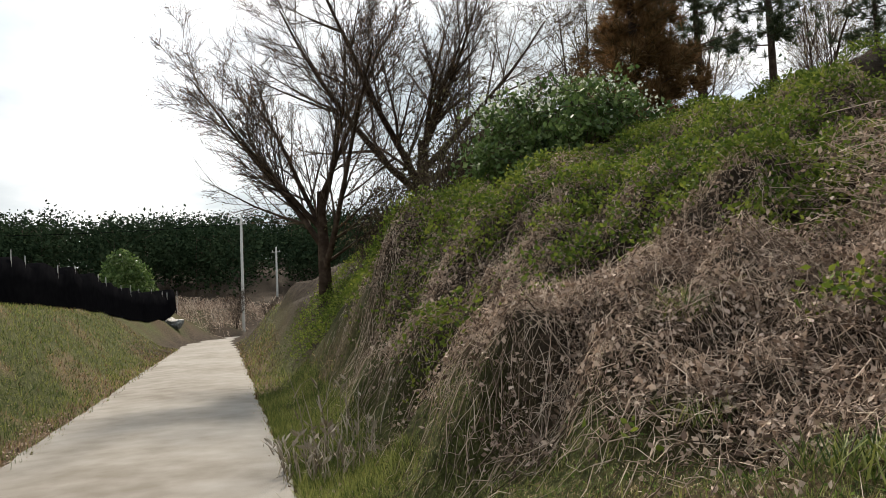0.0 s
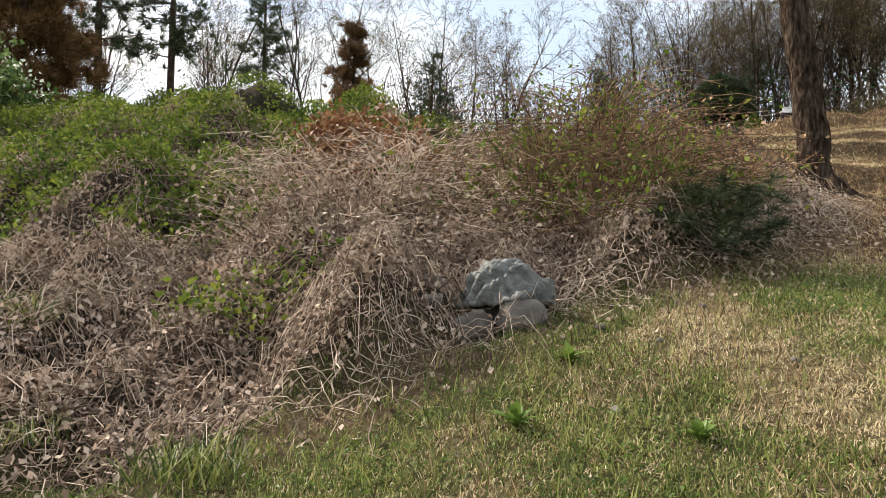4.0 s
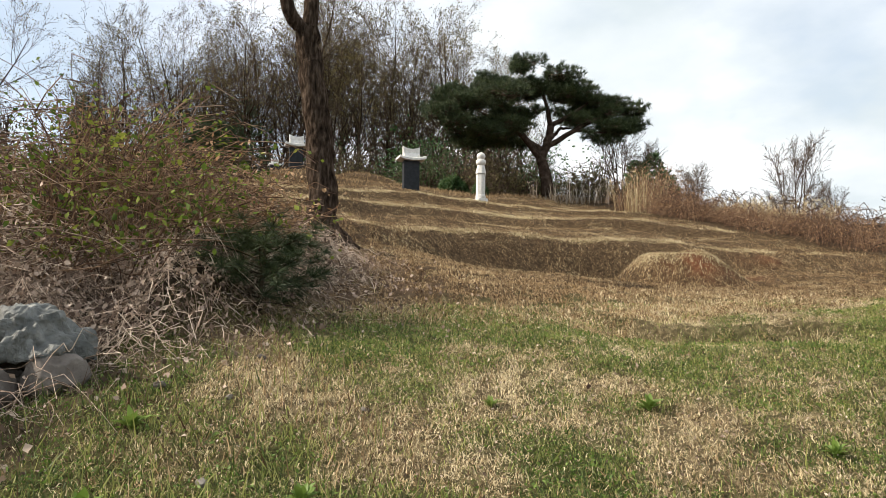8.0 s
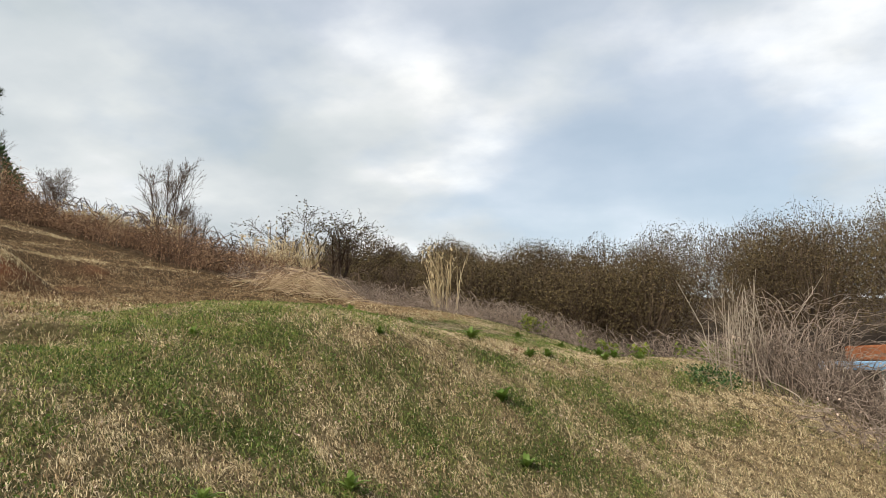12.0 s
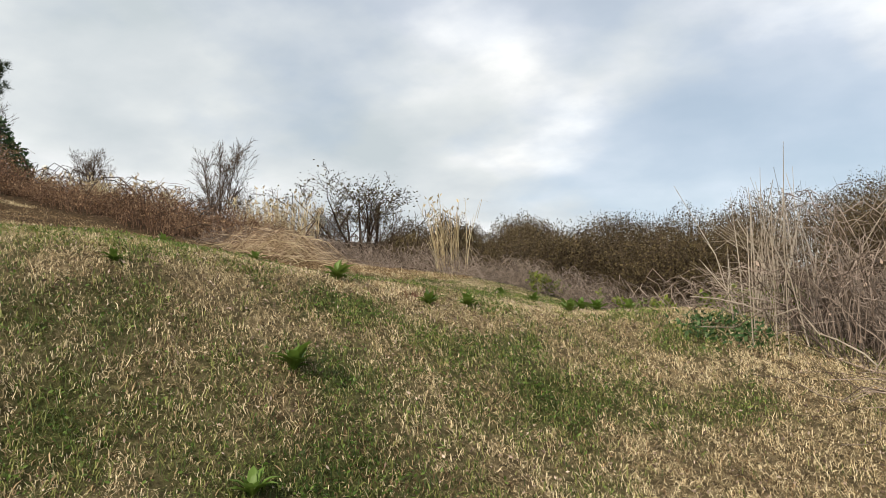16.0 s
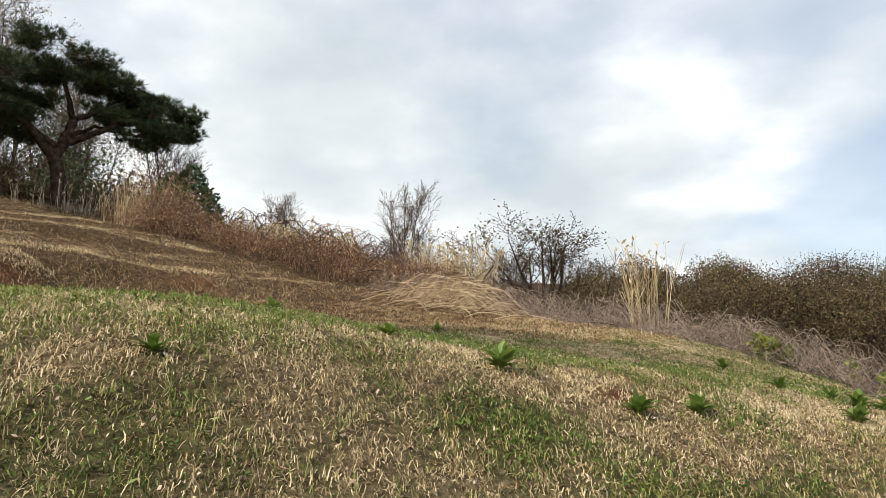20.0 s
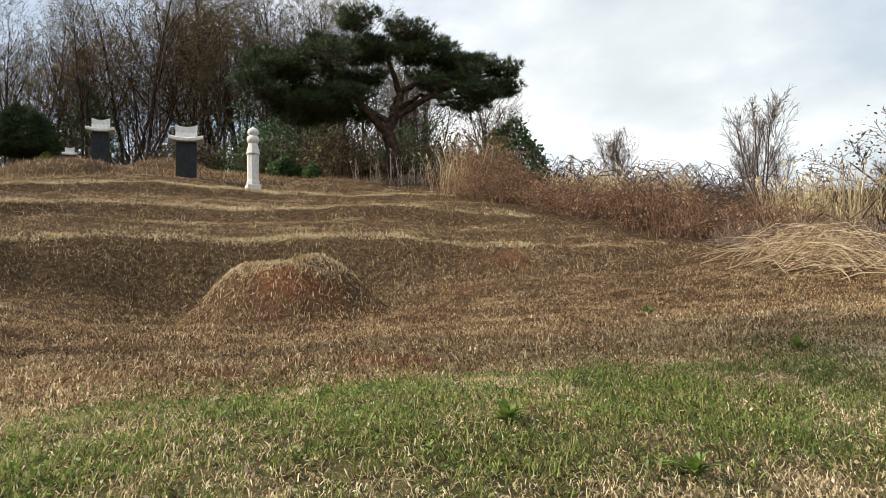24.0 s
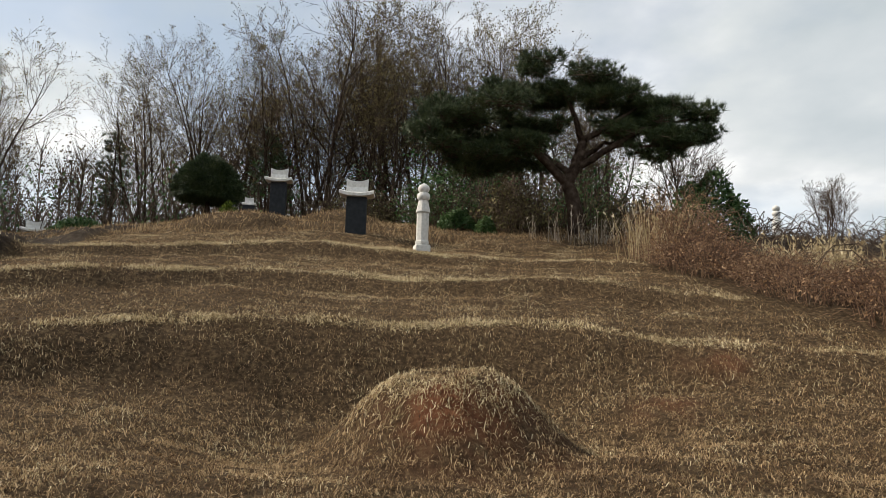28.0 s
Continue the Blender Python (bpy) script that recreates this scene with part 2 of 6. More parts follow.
section(-60.0, -3.0, -3.0, -3.0, -3.0, -3.0, -3.0, -3.0, -3.0, -3.0, -2.8, -2.0, 0.0, 2.0, 6.0)
section(-30.0, -1.6, -2.0, -2.1, -2.2, -2.2, -2.1, -0.9, 0.6, 1.0, 2.0, 3.0, 4.5, 5.5, 8.0)
section(-18.0, -1.9, -1.95, -2.0, -2.0, -2.0, -1.7, 1.1, 3.0, 3.1, 3.6, 4.1, 5.0, 6.0, 8.0)
section(-13.0, -1.8, -1.8, -1.85, -1.85, -1.75, 0.5, 2.1, 3.1, 3.6, 4.0, 4.4, 5.2, 6.0, 8.0)
section(-8.0, -1.7, -1.7, -1.68, -1.6, -1.0, 1.05, 2.3, 3.3, 3.8, 4.0, 4.3, 5.0, 6.0, 8.0)
section(-1.5, -1.65, -1.6, -1.35, -0.95, -0.5, 0.4, 1.5, 2.3, 2.8, 3.3, 4.0, 5.35, 6.5, 8.0)
section(3.0, -1.9, -1.75, -1.3, -0.8, -0.25, 0.3, 1.1, 2.0, 2.8, 3.6, 4.3, 5.95, 7.0, 8.0)
section(6.0, -2.2, -1.95, -1.5, -0.9, -0.05, 0.45, 0.95, 1.4, 2.5, 3.5, 4.5, 6.3, 7.1, 8.0)
section(8.5, -1.7, -1.3, -1.0, -0.3, 0.45, 0.6, 0.9, 1.1, 2.4, 3.4, 4.5, 6.4, 7.2, 8.0)
section(12.0, -1.2, -0.5, -0.05, 0.06, 0.3, 0.7, 1.0, 1.5, 2.6, 3.55, 4.4, 6.3, 7.2, 8.0)
section(14.5, -1.9, -1.2, -0.45, 0.0, 0.33, 0.8, 1.15, 1.9, 2.8, 3.75, 4.5, 6.4, 7.3, 8.0)
section(18.0, -2.6, -2.0, -1.4, -0.6, 0.3, 1.0, 1.5, 2.3, 3.1, 4.0, 4.8, 6.5, 7.6, 8.0)
section(28.0, -4.0, -3.5, -3.0, -2.5, -1.8, -0.8, 0.4, 1.6, 2.5, 3.6, 4.7, 6.5, 7.8, 8.0)
section(44.0, -4.0, -4.0, -4.0, -3.8, -3.5, -3.0, -2.2, -1.0, 0.0, 1.0, 2.2, 4.8, 8.0, 8.0)
section(64.0, -4.0, -4.0, -4.0, -4.0, -4.0, -4.0, -4.0, -3.5, -3.2, -3.0, -2.5, -1.0, 3.0, 6.0)


def tangents(p, v):
    d = np.diff(v, axis=0) / np.diff(p).reshape(-1, *([1] * (v.ndim - 1)))
    m = np.concatenate([d[:1], (d[1:] + d[:-1]) / 2, d[-1:]])
    flat = np.concatenate([np.zeros_like(d[:1]), (d[1:] * d[:-1] <= 0).astype(float), np.zeros_like(d[:1])])
    return m * (1 - flat)


def hermite(p, v, m, q):
    q = np.clip(q, p[0], p[-1])
    k = np.clip(np.searchsorted(p, q, "right") - 1, 0, len(p) - 2)
    h = p[k + 1] - p[k]
    t = (q - p[k]) / h
    a, b, c, d = 2 * t**3 - 3 * t**2 + 1, t**3 - 2 * t**2 + t, -2 * t**3 + 3 * t**2, t**3 - t**2
    return a, b * h, c, d * h, k


L_Y = np.array(sorted(LAND))
L_V = np.array(KNOTS)
L_Z = np.array([LAND[y] for y in L_Y])
L_MV = tangents(L_V, L_Z.T).T


def step(a, b, v):
    t = np.clip((v - a) / (b - a), 0, 1)
    return t * t * (3 - 2 * t)


def waves(x, y, seed, size, octaves=3):
    """Smooth uneven relief out of crossed sines."""
    r = np.random.RandomState(seed)
    out = 0 * x
    for o in range(octaves):
        for _ in range(4):
            a, f, p = r.rand() * 6.28, (0.6 + 0.8 * r.rand()) * 2**o * 6.28 / size, r.rand() * 6.28
            out = out + np.sin((np.cos(a) * x + np.sin(a) * y) * f + p) / 2**o / 4
    return out


def road_middle(y):
    y = np.asarray(y, float)
    bend = np.clip(-48 - y, 0, None)
    return 0.98 + 0.305 * np.clip(y, None, 4) + 0.9 * np.clip(y - 4, 0, None) - 0.012 * bend**2


def road_height(y):
    return -1.6 + 0.02 * np.clip(y, -200, 0) - 0.05 * np.clip(y, 0, 30)


def ledges(v):
    """Low steps that run along the slope."""
    out = 0 * v
    for at, rise, face in ((15.6, 0.5, 1.4), (18.7, 0.30, 0.7), (21.7, 0.24, 0.6)):
        out = out + rise * (step(at - face, at + 0.04, v) - step(at - 1.9, at + 1.6, v))
    return out


def sway(x, y):
    """How the ledges wander along the slope."""
    return np.clip(0.062 * (y - 9.2) ** 2, 0, 2.4) + 0.14 * np.sin(y * 0.62 + 0.8) + 0.09 * np.sin(y * 1.3 + 0.25 * x) + 0.03 * np.sin(y * 2.9 + x * 0.8)


def ledge_band(x, y, low, high):
    """1 along a strip that follows each ledge, between low and high metres behind its edge."""
    v, out = -x + sway(x, y), 0 * x
    for at in (15.6, 18.7, 21.7):
        out = np.maximum(out, step(at + low - 0.1, at + low, v) * (1 - step(at + high - 0.05, at + high + 0.15, v)))
    return out * step(0.5, 3, y) * (1 - step(13, 17, y))


def toe(y):
    """How far west the overgrown bank begins."""
    return np.interp(y, (-60, -30, -18, -12.2, -9.5, -6.3, -4.9, -2.5, -1.5, -0.3, 1.1, 1.8, 2.4, 3.2), (30, 11, 7.0, 5.7, 4.6, 3.5, 3.1, 3.1, 4.1, 5.6, 6.9, 8.0, 10.6, 60))


def thicket(x, y):
    """1 on the overgrown bank, 0 on the open lawn and the road."""
    return step(0.0, 0.9, -x - toe(y))


def ground(x, y):
    """The height of the land."""
    x, y = np.asarray(x, float), np.asarray(y, float)
    v = -x
    a, b, c, d, k = hermite(L_V, L_Z, None, v)
    rows = [a * L_Z[j][k] + b * L_MV[j][k] + c * L_Z[j][k + 1] + d * L_MV[j][k + 1] for j in range(len(L_Y))]
    rows = np.stack(rows)
    mv = tangents(L_Y, rows)
    a, b, c, d, k = hermite(L_Y, rows, mv, y)
    pick = lambda some, kk: np.take_along_axis(some, kk[None], 0)[0]
    z = a * pick(rows, k) + b * pick(mv, k) + c * pick(rows, k + 1) + d * pick(mv, k + 1)
    # the road and the field bank beyond it
    s = x - road_middle(y)
    zr = road_height(y)
    south = 1 - step(3.0, 9.0, y)
    bank = zr + 2.4 * step(1.8, 6.5, s) + 0.02 * np.clip(s - 6, 0, 40)
    z = z * (1 - step(0.6, 1.8, s) * south) + bank * step(0.6, 1.8, s) * south
    near = (1 - step(1.7, 3.4, np.abs(s))) * south
    z = z * (1 - near) + (zr - 0.03) * near
    # the grave mound in front of the slope
    r = np.hypot((x + 12.2) / 1.05, y - 9.55) / 1.55
    z = z - 0.17 * np.exp(-((r - 1.25) / 0.40) ** 2) * step(-11.0, -12.5, x)
    z = z + 0.82 * (1 - step(0.26, 1.02, r)) * (1 + 0.05 * waves(x, y, 23, 0.9, 2))
    # low mounds on the crest
    for mx, my, mr, mh in ((-26.6, 5.4, 1.5, 0.30), (-28.5, 8.6, 1.2, 0.30), (-24.6, 13.2, 1.4, 0.2)):
        q = np.hypot(x - mx, y - my) / mr
        z = z + mh * np.sqrt(np.clip(1 - q * q, 0, 1))
    z = z + ledges(v + sway(x, y)) * step(0.5, 3, y) * (1 - step(13, 17, y)) * (1 - 0.12 * np.sin(y * 0.8) ** 2)
    wild = thicket(x, y)
    z = z + wild * (0.46 * waves(x, y, 21, 3.0) + 0.24 * waves(x, y, 22, 1.25, 2)) * step(10, 30, x + 45)
    # lobes of vine that swell out over the foot of the bank
    d = v - toe(y) + 0.30 * np.sin(2.1 * y + 1.0) + 0.16 * np.sin(4.7 * y + 0.4)
    z = z + 0.5 * step(0.0, 0.55, d) * (1 - step(0.7, 3.2, d)) * step(-13.0, -10.5, y) * (1 - step(-4.4, -3.0, y))
    # a worn lip in the near turf, and a hollow under the hanging vines
    u = -0.75 * x + 0.66 * y - 7.9 - 0.2 * np.sin(2.1 * x + 1.3 * y)
    w = 0.66 * x + 0.75 * y
    z = z - 0.16 * step(-1.1, -0.1, u) * (1 - step(-0.06, 0.1, u)) * step(-2.2, -1.3, w) * (1 - step(0.3, 1.2, w))
    z = z - 0.75 * np.exp(-((x + 4.25) / 0.45) ** 2 - ((y + 6.7) / 0.5) ** 2)
    off_road = 1 - (1 - step(1.6, 2.6, np.abs(s))) * south
    z = z + 0.05 * waves(x, y, 3, 3.0) * off_road
    z = z + 0.035 * waves(x, y, 24, 0.75, 2) * step(5.5, 8, v) * (1 - step(24, 28, v)) * step(0, 3, y)
    z = z + 8.5 * step(66, 104, np.hypot(x + 5, y)) * step(15, 50, y)
    # far hills all round
    far = np.hypot(x + 5, y)
    z = z + (9 + 7 * step(0, -60, y)) * step(80, 190, far) * (0.8 + 0.3 * waves(x, y, 9, 300.0, 2))
    return z


# ---- mesh helpers ----
def mesh_from(name, verts, faces, mat, smooth=False):
    """One mesh out of an array of points and an array of triangles or quads."""
    verts, faces = np.asarray(verts, np.float32), np.asarray(faces, np.int32)
    me = bpy.data.meshes.new(name)
    n, k = faces.shape
    me.vertices.add(len(verts))
    me.vertices.foreach_set("co", verts.ravel())
    me.loops.add(n * k)
    me.loops.foreach_set("vertex_index", faces.ravel())
    me.polygons.add(n)
    me.polygons.foreach_set("loop_start", np.arange(0, n * k, k, dtype=np.int32))
    me.polygons.foreach_set("loop_total", np.full(n, k, np.int32))
    if smooth:
        me.polygons.foreach_set("use_smooth", np.ones(n, bool))
    me.update(calc_edges=True)
    me.materials.append(mat)
    return me


def child(name, me, parent, label="", kind=""):
    ob = new(name, me)
    ob.parent = parent
    return tagged(ob, label, kind=kind)


def part(name, bm, mat, parent, label=""):
    me = bpy.data.meshes.new(name)
    bm.to_mesh(me)
    bm.free()
    me.materials.append(mat)
    return child(name, me, parent, label)


def tubes(segs, sides=4):
    """Tapered tubes for rows of x0 y0 z0 r0 x1 y1 z1 r1: points and quads."""
    s = np.asarray(segs, float).reshape(-1, 8)
    p, q = s[:, 0:3], s[:, 4:7]
    w = q - p
    w /= np.linalg.norm(w, axis=1, keepdims=True) + 1e-9
    ref = np.where(np.abs(w[:, 2:3]) > 0.9, [[1.0, 0, 0]], [[0, 0, 1.0]])
    a = np.cross(w, ref)
    a /= np.linalg.norm(a, axis=1, keepdims=True) + 1e-9
    b = np.cross(w, a)
    rings = []
    for c, r in ((p, s[:, 3]), (q, s[:, 7])):
        for k in range(sides):
            t = 6.28318 * k / sides
            rings.append(c + (a * math.cos(t) + b * math.sin(t)) * r[:, None])
    v = np.stack(rings, 1)
    base = np.arange(len(s))[:, None] * 2 * sides
    f = np.concatenate([base + [k, (k + 1) % sides, sides + (k + 1) % sides, sides + k] for k in range(sides)])
    return v.reshape(-1, 3), f


def ribbons(segs, r):
    """Far twigs: one narrow quad for each row, turned at random."""
    s = np.asarray(segs, float).reshape(-1, 8)
    p, q = s[:, 0:3], s[:, 4:7]
    a = np.cross(q - p, r.normal(size=p.shape))
    a /= np.linalg.norm(a, axis=1, keepdims=True) + 1e-9
    v = np.stack([p - a * s[:, 3:4], p + a * s[:, 3:4], q + a * s[:, 7:8], q - a * s[:, 7:8]], 1).reshape(-1, 3)
    return v, np.arange(len(v)).reshape(-1, 4)


def pipe(rows, sides=8):
    """Limbs with one unbroken skin: rows as for tubes(), each row that starts where the last one ended goes on from it."""
    rows = np.asarray(rows, float).reshape(-1, 8)
    verts, faces, k, n = [], [], 0, len(rows)
    ring = np.arange(sides)
    t = 6.28318 * ring / sides
    start = 0
    while start < n:
        end = start + 1
        while end < n and np.abs(rows[end, :3] - rows[end - 1, 4:7]).max() < 1e-6:
            end += 1
        c = np.vstack([rows[start:end, :3], rows[end - 1 : end, 4:7]])
        rad = np.append(rows[start:end, 3], rows[end - 1, 7])
        w = np.gradient(c, axis=0)
        w /= np.linalg.norm(w, axis=1, keepdims=True) + 1e-9
        a = np.cross(w[0], (1.0, 0.3, 0.1))
        for i in range(len(c)):
            a = a - w[i] * (a @ w[i])
            a /= np.linalg.norm(a) + 1e-9
            b = np.cross(w[i], a)
            verts.append(c[i] + (np.outer(np.cos(t), a) + np.outer(np.sin(t), b)) * rad[i])
        for i in range(len(c) - 1):
            o = k + i * sides
            faces.append(np.stack([o + ring, o + (ring + 1) % sides, o + sides + (ring + 1) % sides, o + sides + ring], 1))
        k += len(c) * sides
        start = end
    return np.concatenate(verts), np.concatenate(faces)


def leaves(places, size, r, up=0.0, long=1.6, bend=0.0):
    """Small folded leaves, two triangles each, turned at random. up: how far they stand upright."""
    n = len(places)
    d = r.normal(size=(n, 3))
    d[:, 2] = d[:, 2] * (1 - up) + up * 1.5
    d /= np.linalg.norm(d, axis=1, keepdims=True)
    e = np.cross(d, r.normal(size=(n, 3)))
    e /= np.linalg.norm(e, axis=1, keepdims=True) + 1e-9
    f = np.cross(d, e)
    s = size * (0.6 + 0.8 * r.rand(n, 1))
    tip, mid = places + d * s * long, places + d * s * long * 0.5
    v = np.stack([places, mid + e * s * 0.5 + f * s * 0.15, tip, mid - e * s * 0.5 + f * s * 0.15], 1).reshape(-1, 3)
    k = np.arange(n)[:, None] * 4
    return v, np.concatenate([k + [0, 1, 2], k + [0, 2, 3]])


def spikes(x, y, z, high, wide, lean, r):
    """Short matted blades, one triangle each."""
    n = len(x)
    a, t = r.rand(n) * 6.283, r.rand(n) * 6.283
    h = high * (0.4 + 1.1 * r.rand(n))
    o = np.stack([x, y, z], 1)
    side = np.stack([np.cos(a), np.sin(a), 0 * a], 1) * (wide * (0.6 + 0.8 * r.rand(n)))[:, None]
    over = lean * (0.2 + 1.3 * r.rand(n))
    d = np.stack([np.cos(t) * np.sin(over), np.sin(t) * np.sin(over), np.abs(np.cos(over))], 1)
    d = d * h[:, None]
    sx, sy = np.clip(slope(x, y), -0.7, 0.7)
    d[:, 2] += d[:, 0] * sx + d[:, 1] * sy + 0.010
    side[:, 2] = side[:, 0] * sx + side[:, 1] * sy
    v = np.stack([o - side, o + side, o + d], 1).reshape(-1, 3)
    return v, np.arange(3 * n).reshape(-1, 3)


def blades(x, y, z, high, wide, lean, r, droop=0.3):
    """Blades of grass: two triangles and a tip, bent over."""
    n = len(x)
    a, t = r.rand(n) * 6.283, r.rand(n) * 6.283
    h = high * (0.5 + r.rand(n))
    o = np.stack([x, y, z], 1)
    side = np.stack([np.cos(a), np.sin(a), 0 * a], 1) * (wide * (0.6 + 0.8 * r.rand(n)))[:, None]
    over = np.stack([np.cos(t), np.sin(t), 0 * t], 1) * (h * lean * (0.3 + 1.2 * r.rand(n)))[:, None]
    top = np.stack([0 * h, 0 * h, h], 1)
    m = o + over * 0.35 + top * 0.6
    tip = o + over + top * (1 - droop * r.rand(n))[:, None]
    v = np.stack([o - side, o + side, m - side * 0.7, m + side * 0.7, tip], 1).reshape(-1, 3)
    k = np.arange(n)[:, None] * 5
    return v, np.concatenate([k + [0, 1, 3], k + [0, 3, 2], k + [2, 3, 4]])


def curls(x, y, z, long, wide, lift, r):
    """Dead blades that lie matted over one another: each rises, bends aside and comes down again."""
    n = len(x)
    a, k = r.rand(n) * 6.283, r.normal(0, 0.8, n)
    l = (long * (0.5 + r.rand(n)) * 0.5)[:, None]
    h = (lift * (0.15 + 1.25 * r.rand(n) ** 1.6))[:, None]
    o = np.stack([x, y, z], 1)
    d1, d2 = np.stack([np.cos(a), np.sin(a), 0 * a], 1), np.stack([np.cos(a + k), np.sin(a + k), 0 * a], 1)
    side = np.stack([-np.sin(a), np.cos(a), r.normal(0, 0.5, n)], 1) * (wide * (0.6 + 0.8 * r.rand(n)))[:, None]
    up = np.array([[0, 0, 1.0]])
    m = o + d1 * l + up * h
    tip = m + d2 * l + up * h * r.normal(-0.2, 0.6, (n, 1))
    sx, sy = np.clip(slope(x, y), -1.2, 1.2)
    for q in (m, tip):
        q[:, 2] += (q[:, 0] - x) * sx + (q[:, 1] - y) * sy
    v = np.stack([o - side, o + side, m - side * 0.9, m + side * 0.9, tip], 1).reshape(-1, 3)
    k = np.arange(n)[:, None] * 5
    return v, np.concatenate([k + [0, 1, 3], k + [0, 3, 2], k + [2, 3, 4]])


# ---- ground ----
def axis_steps(a, b, fine, lo, hi, growth=1.12):
    """Positions from lo to hi, evenly fine between a and b and coarser outside."""
    mid = list(np.arange(a, b + 1e-6, fine))
    s, p = fine, mid[-1]
    while p < hi:
        s *= growth
        p += s
        mid.append(p)
    s, p = fine, mid[0]
    while p > lo:
        s *= growth
        p -= s
        mid.insert(0, p)
    return np.array(mid)


def greenness(x, y):
    """How much of the turf is green."""
    v = -x
    n = waves(x, y, 31, 2.4, 4)
    # less green on the east side: dry straw, with its sunlit paleness painted in
    g = 0.47 + 0.7 * n + 0.5 * waves(x, y, 32, 0.8, 2) - 0.12 * step(7.5, 10.5, y - 0.6 * v) - 0.38 * (1 - step(1.9, 3.3, v - 0.12 * (y - 8))) * step(3, 6, y) + 0.12 * step(2.6, 3.6, v) * step(4, 6, y)
    g = g * (1 - step(6.2, 8.6, v + 0.6 * n)) + 0.03
    strip = np.exp(-((v - np.interp(y, (-2, -0.7, 0.2, 1.6, 3.3, 5), (3.6, 4.5, 5.3, 6.2, 7.3, 7.6))) / 0.6) ** 2) * step(-5.5, -2.5, y) * (1 - step(3.6, 5.2, y))
    g = g + 1.0 * strip * (0.75 + 0.9 * n)
    edge = np.exp(-((v - 0.9 - 0.25 * (y - 12)) / 0.8) ** 2) * step(9, 11, y) * (1 - step(15, 17, y))
    g = g + 0.35 * edge
    verge = step(1.6, 1.9, road_middle(y) - x) * (1 - step(3, 4.5, road_middle(y) - x)) * (1 - step(-4, -1, y))
    g = g + 0.75 * verge * (0.8 + 0.6 * n) + 0.8 * step(1.8, 3, x - road_middle(y)) * (1 - step(3, 6, y)) * (0.7 + n)
    return np.clip(g, 0, 1)


def lawn_brow(y):
    """How far west the lawn's tan turf gives way to the brown slope."""
    return np.interp(y, (0, 3, 8, 14), (6.9, 7.5, 9.0, 8.7))


def bare(x, y):
    """Red earth that shows through the turf."""
    out = 0 * x
    n = waves(x, y, 41, 0.7, 4)
    for px, py, rx, ry, k in ((-11.35, 9.6, 0.6, 0.75, 0.6), (-7.6, 9.2, 0.25, 1.2, 0.6), (-8.35, 11.1, 0.2, 0.6, 0.55), (-3.38, 10.02, 0.12, 0.38, 1.0), (-13.9, 13.4, 0.4, 0.4, 0.35), (-13.05, 12.3, 0.4, 0.35, 0.45), (-7.7, 7.4, 0.25, 0.7, 0.4)):
        out = np.maximum(out, k * np.exp(-(((x - px) / rx) ** 2 + ((y - py) / ry) ** 2)) * (1.0 + 1.6 * n))
    return np.clip(1.25 * out, 0, 1)


def litter(x, y):
    """Leaf litter under the pine and along the foot of the thicket."""
    n = waves(x, y, 51, 1.5, 3)
    a = np.exp(-(((x + 9.6) / 2.2) ** 2 + ((y - 2.0) / 0.9) ** 2))
    b = np.exp(-((-x - toe(y) + 0.25) / 0.45) ** 2) * (1 - step(2, 3, y)) * step(-4, -2, y)
    road_side = np.exp(-((np.abs(x - road_middle(y)) - 1.9) / 0.3) ** 2) * (1 - step(2, 5, y))
    return np.clip(np.maximum(np.maximum(a, b * 0.9), road_side * 0.9) * (1 + 0.6 * n), 0, 1)


gx = axis_steps(-30, 4, 0.14, -1500, 1500)
gy = axis_steps(-14, 22, 0.16, -1500, 1500)
X, Y = np.meshgrid(gx, gy, indexing="ij")
X, Y = X.ravel(), Y.ravel()
Z = ground(X, Y)
cols = len(gy)
q = (np.arange(len(gx) - 1)[:, None] * cols + np.arange(cols - 1)[None]).ravel()[:, None]

Z2 = Z.reshape(len(gx), cols)


def lie(x, y):
    """The height of the ground sheet itself at x, y."""
    x, y = np.asarray(x, float), np.asarray(y, float)
    i = np.clip(np.searchsorted(gx, x) - 1, 0, len(gx) - 2)
    j = np.clip(np.searchsorted(gy, y) - 1, 0, len(gy) - 2)
    a, b = (x - gx[i]) / (gx[i + 1] - gx[i]), (y - gy[j]) / (gy[j + 1] - gy[j])
    return (Z2[i, j] * (1 - a) + Z2[i + 1, j] * a) * (1 - b) + (Z2[i, j + 1] * (1 - a) + Z2[i + 1, j + 1] * a) * b


def slope(x, y):
    return (lie(x + 0.1, y) - lie(x - 0.1, y)) / 0.2, (lie(x, y + 0.1) - lie(x, y - 0.1)) / 0.2


def gz(x, y):
    return float(lie(np.array([float(x)]), np.array([float(y)]))[0])


M_GROUND = bpy.data.materials.new("turf_and_earth")
M_GROUND.use_nodes = True
gn, gl = M_GROUND.node_tree.nodes, M_GROUND.node_tree.links
g_b = gn["Principled BSDF"]
g_b.inputs["Roughness"].default_value = 1.0
g_b.inputs["Specular IOR Level"].default_value = 0.1
g_geo = gn.new("ShaderNodeNewGeometry")


def g_noise(scale, detail=8.0):
    t = gn.new("ShaderNodeTexNoise")
    t.inputs["Scale"].default_value, t.inputs["Detail"].default_value, t.inputs["Roughness"].default_value = scale, detail, 0.74
    gl.new(g_geo.outputs["Position"], t.inputs["Vector"])
    return t.outputs["Fac"]


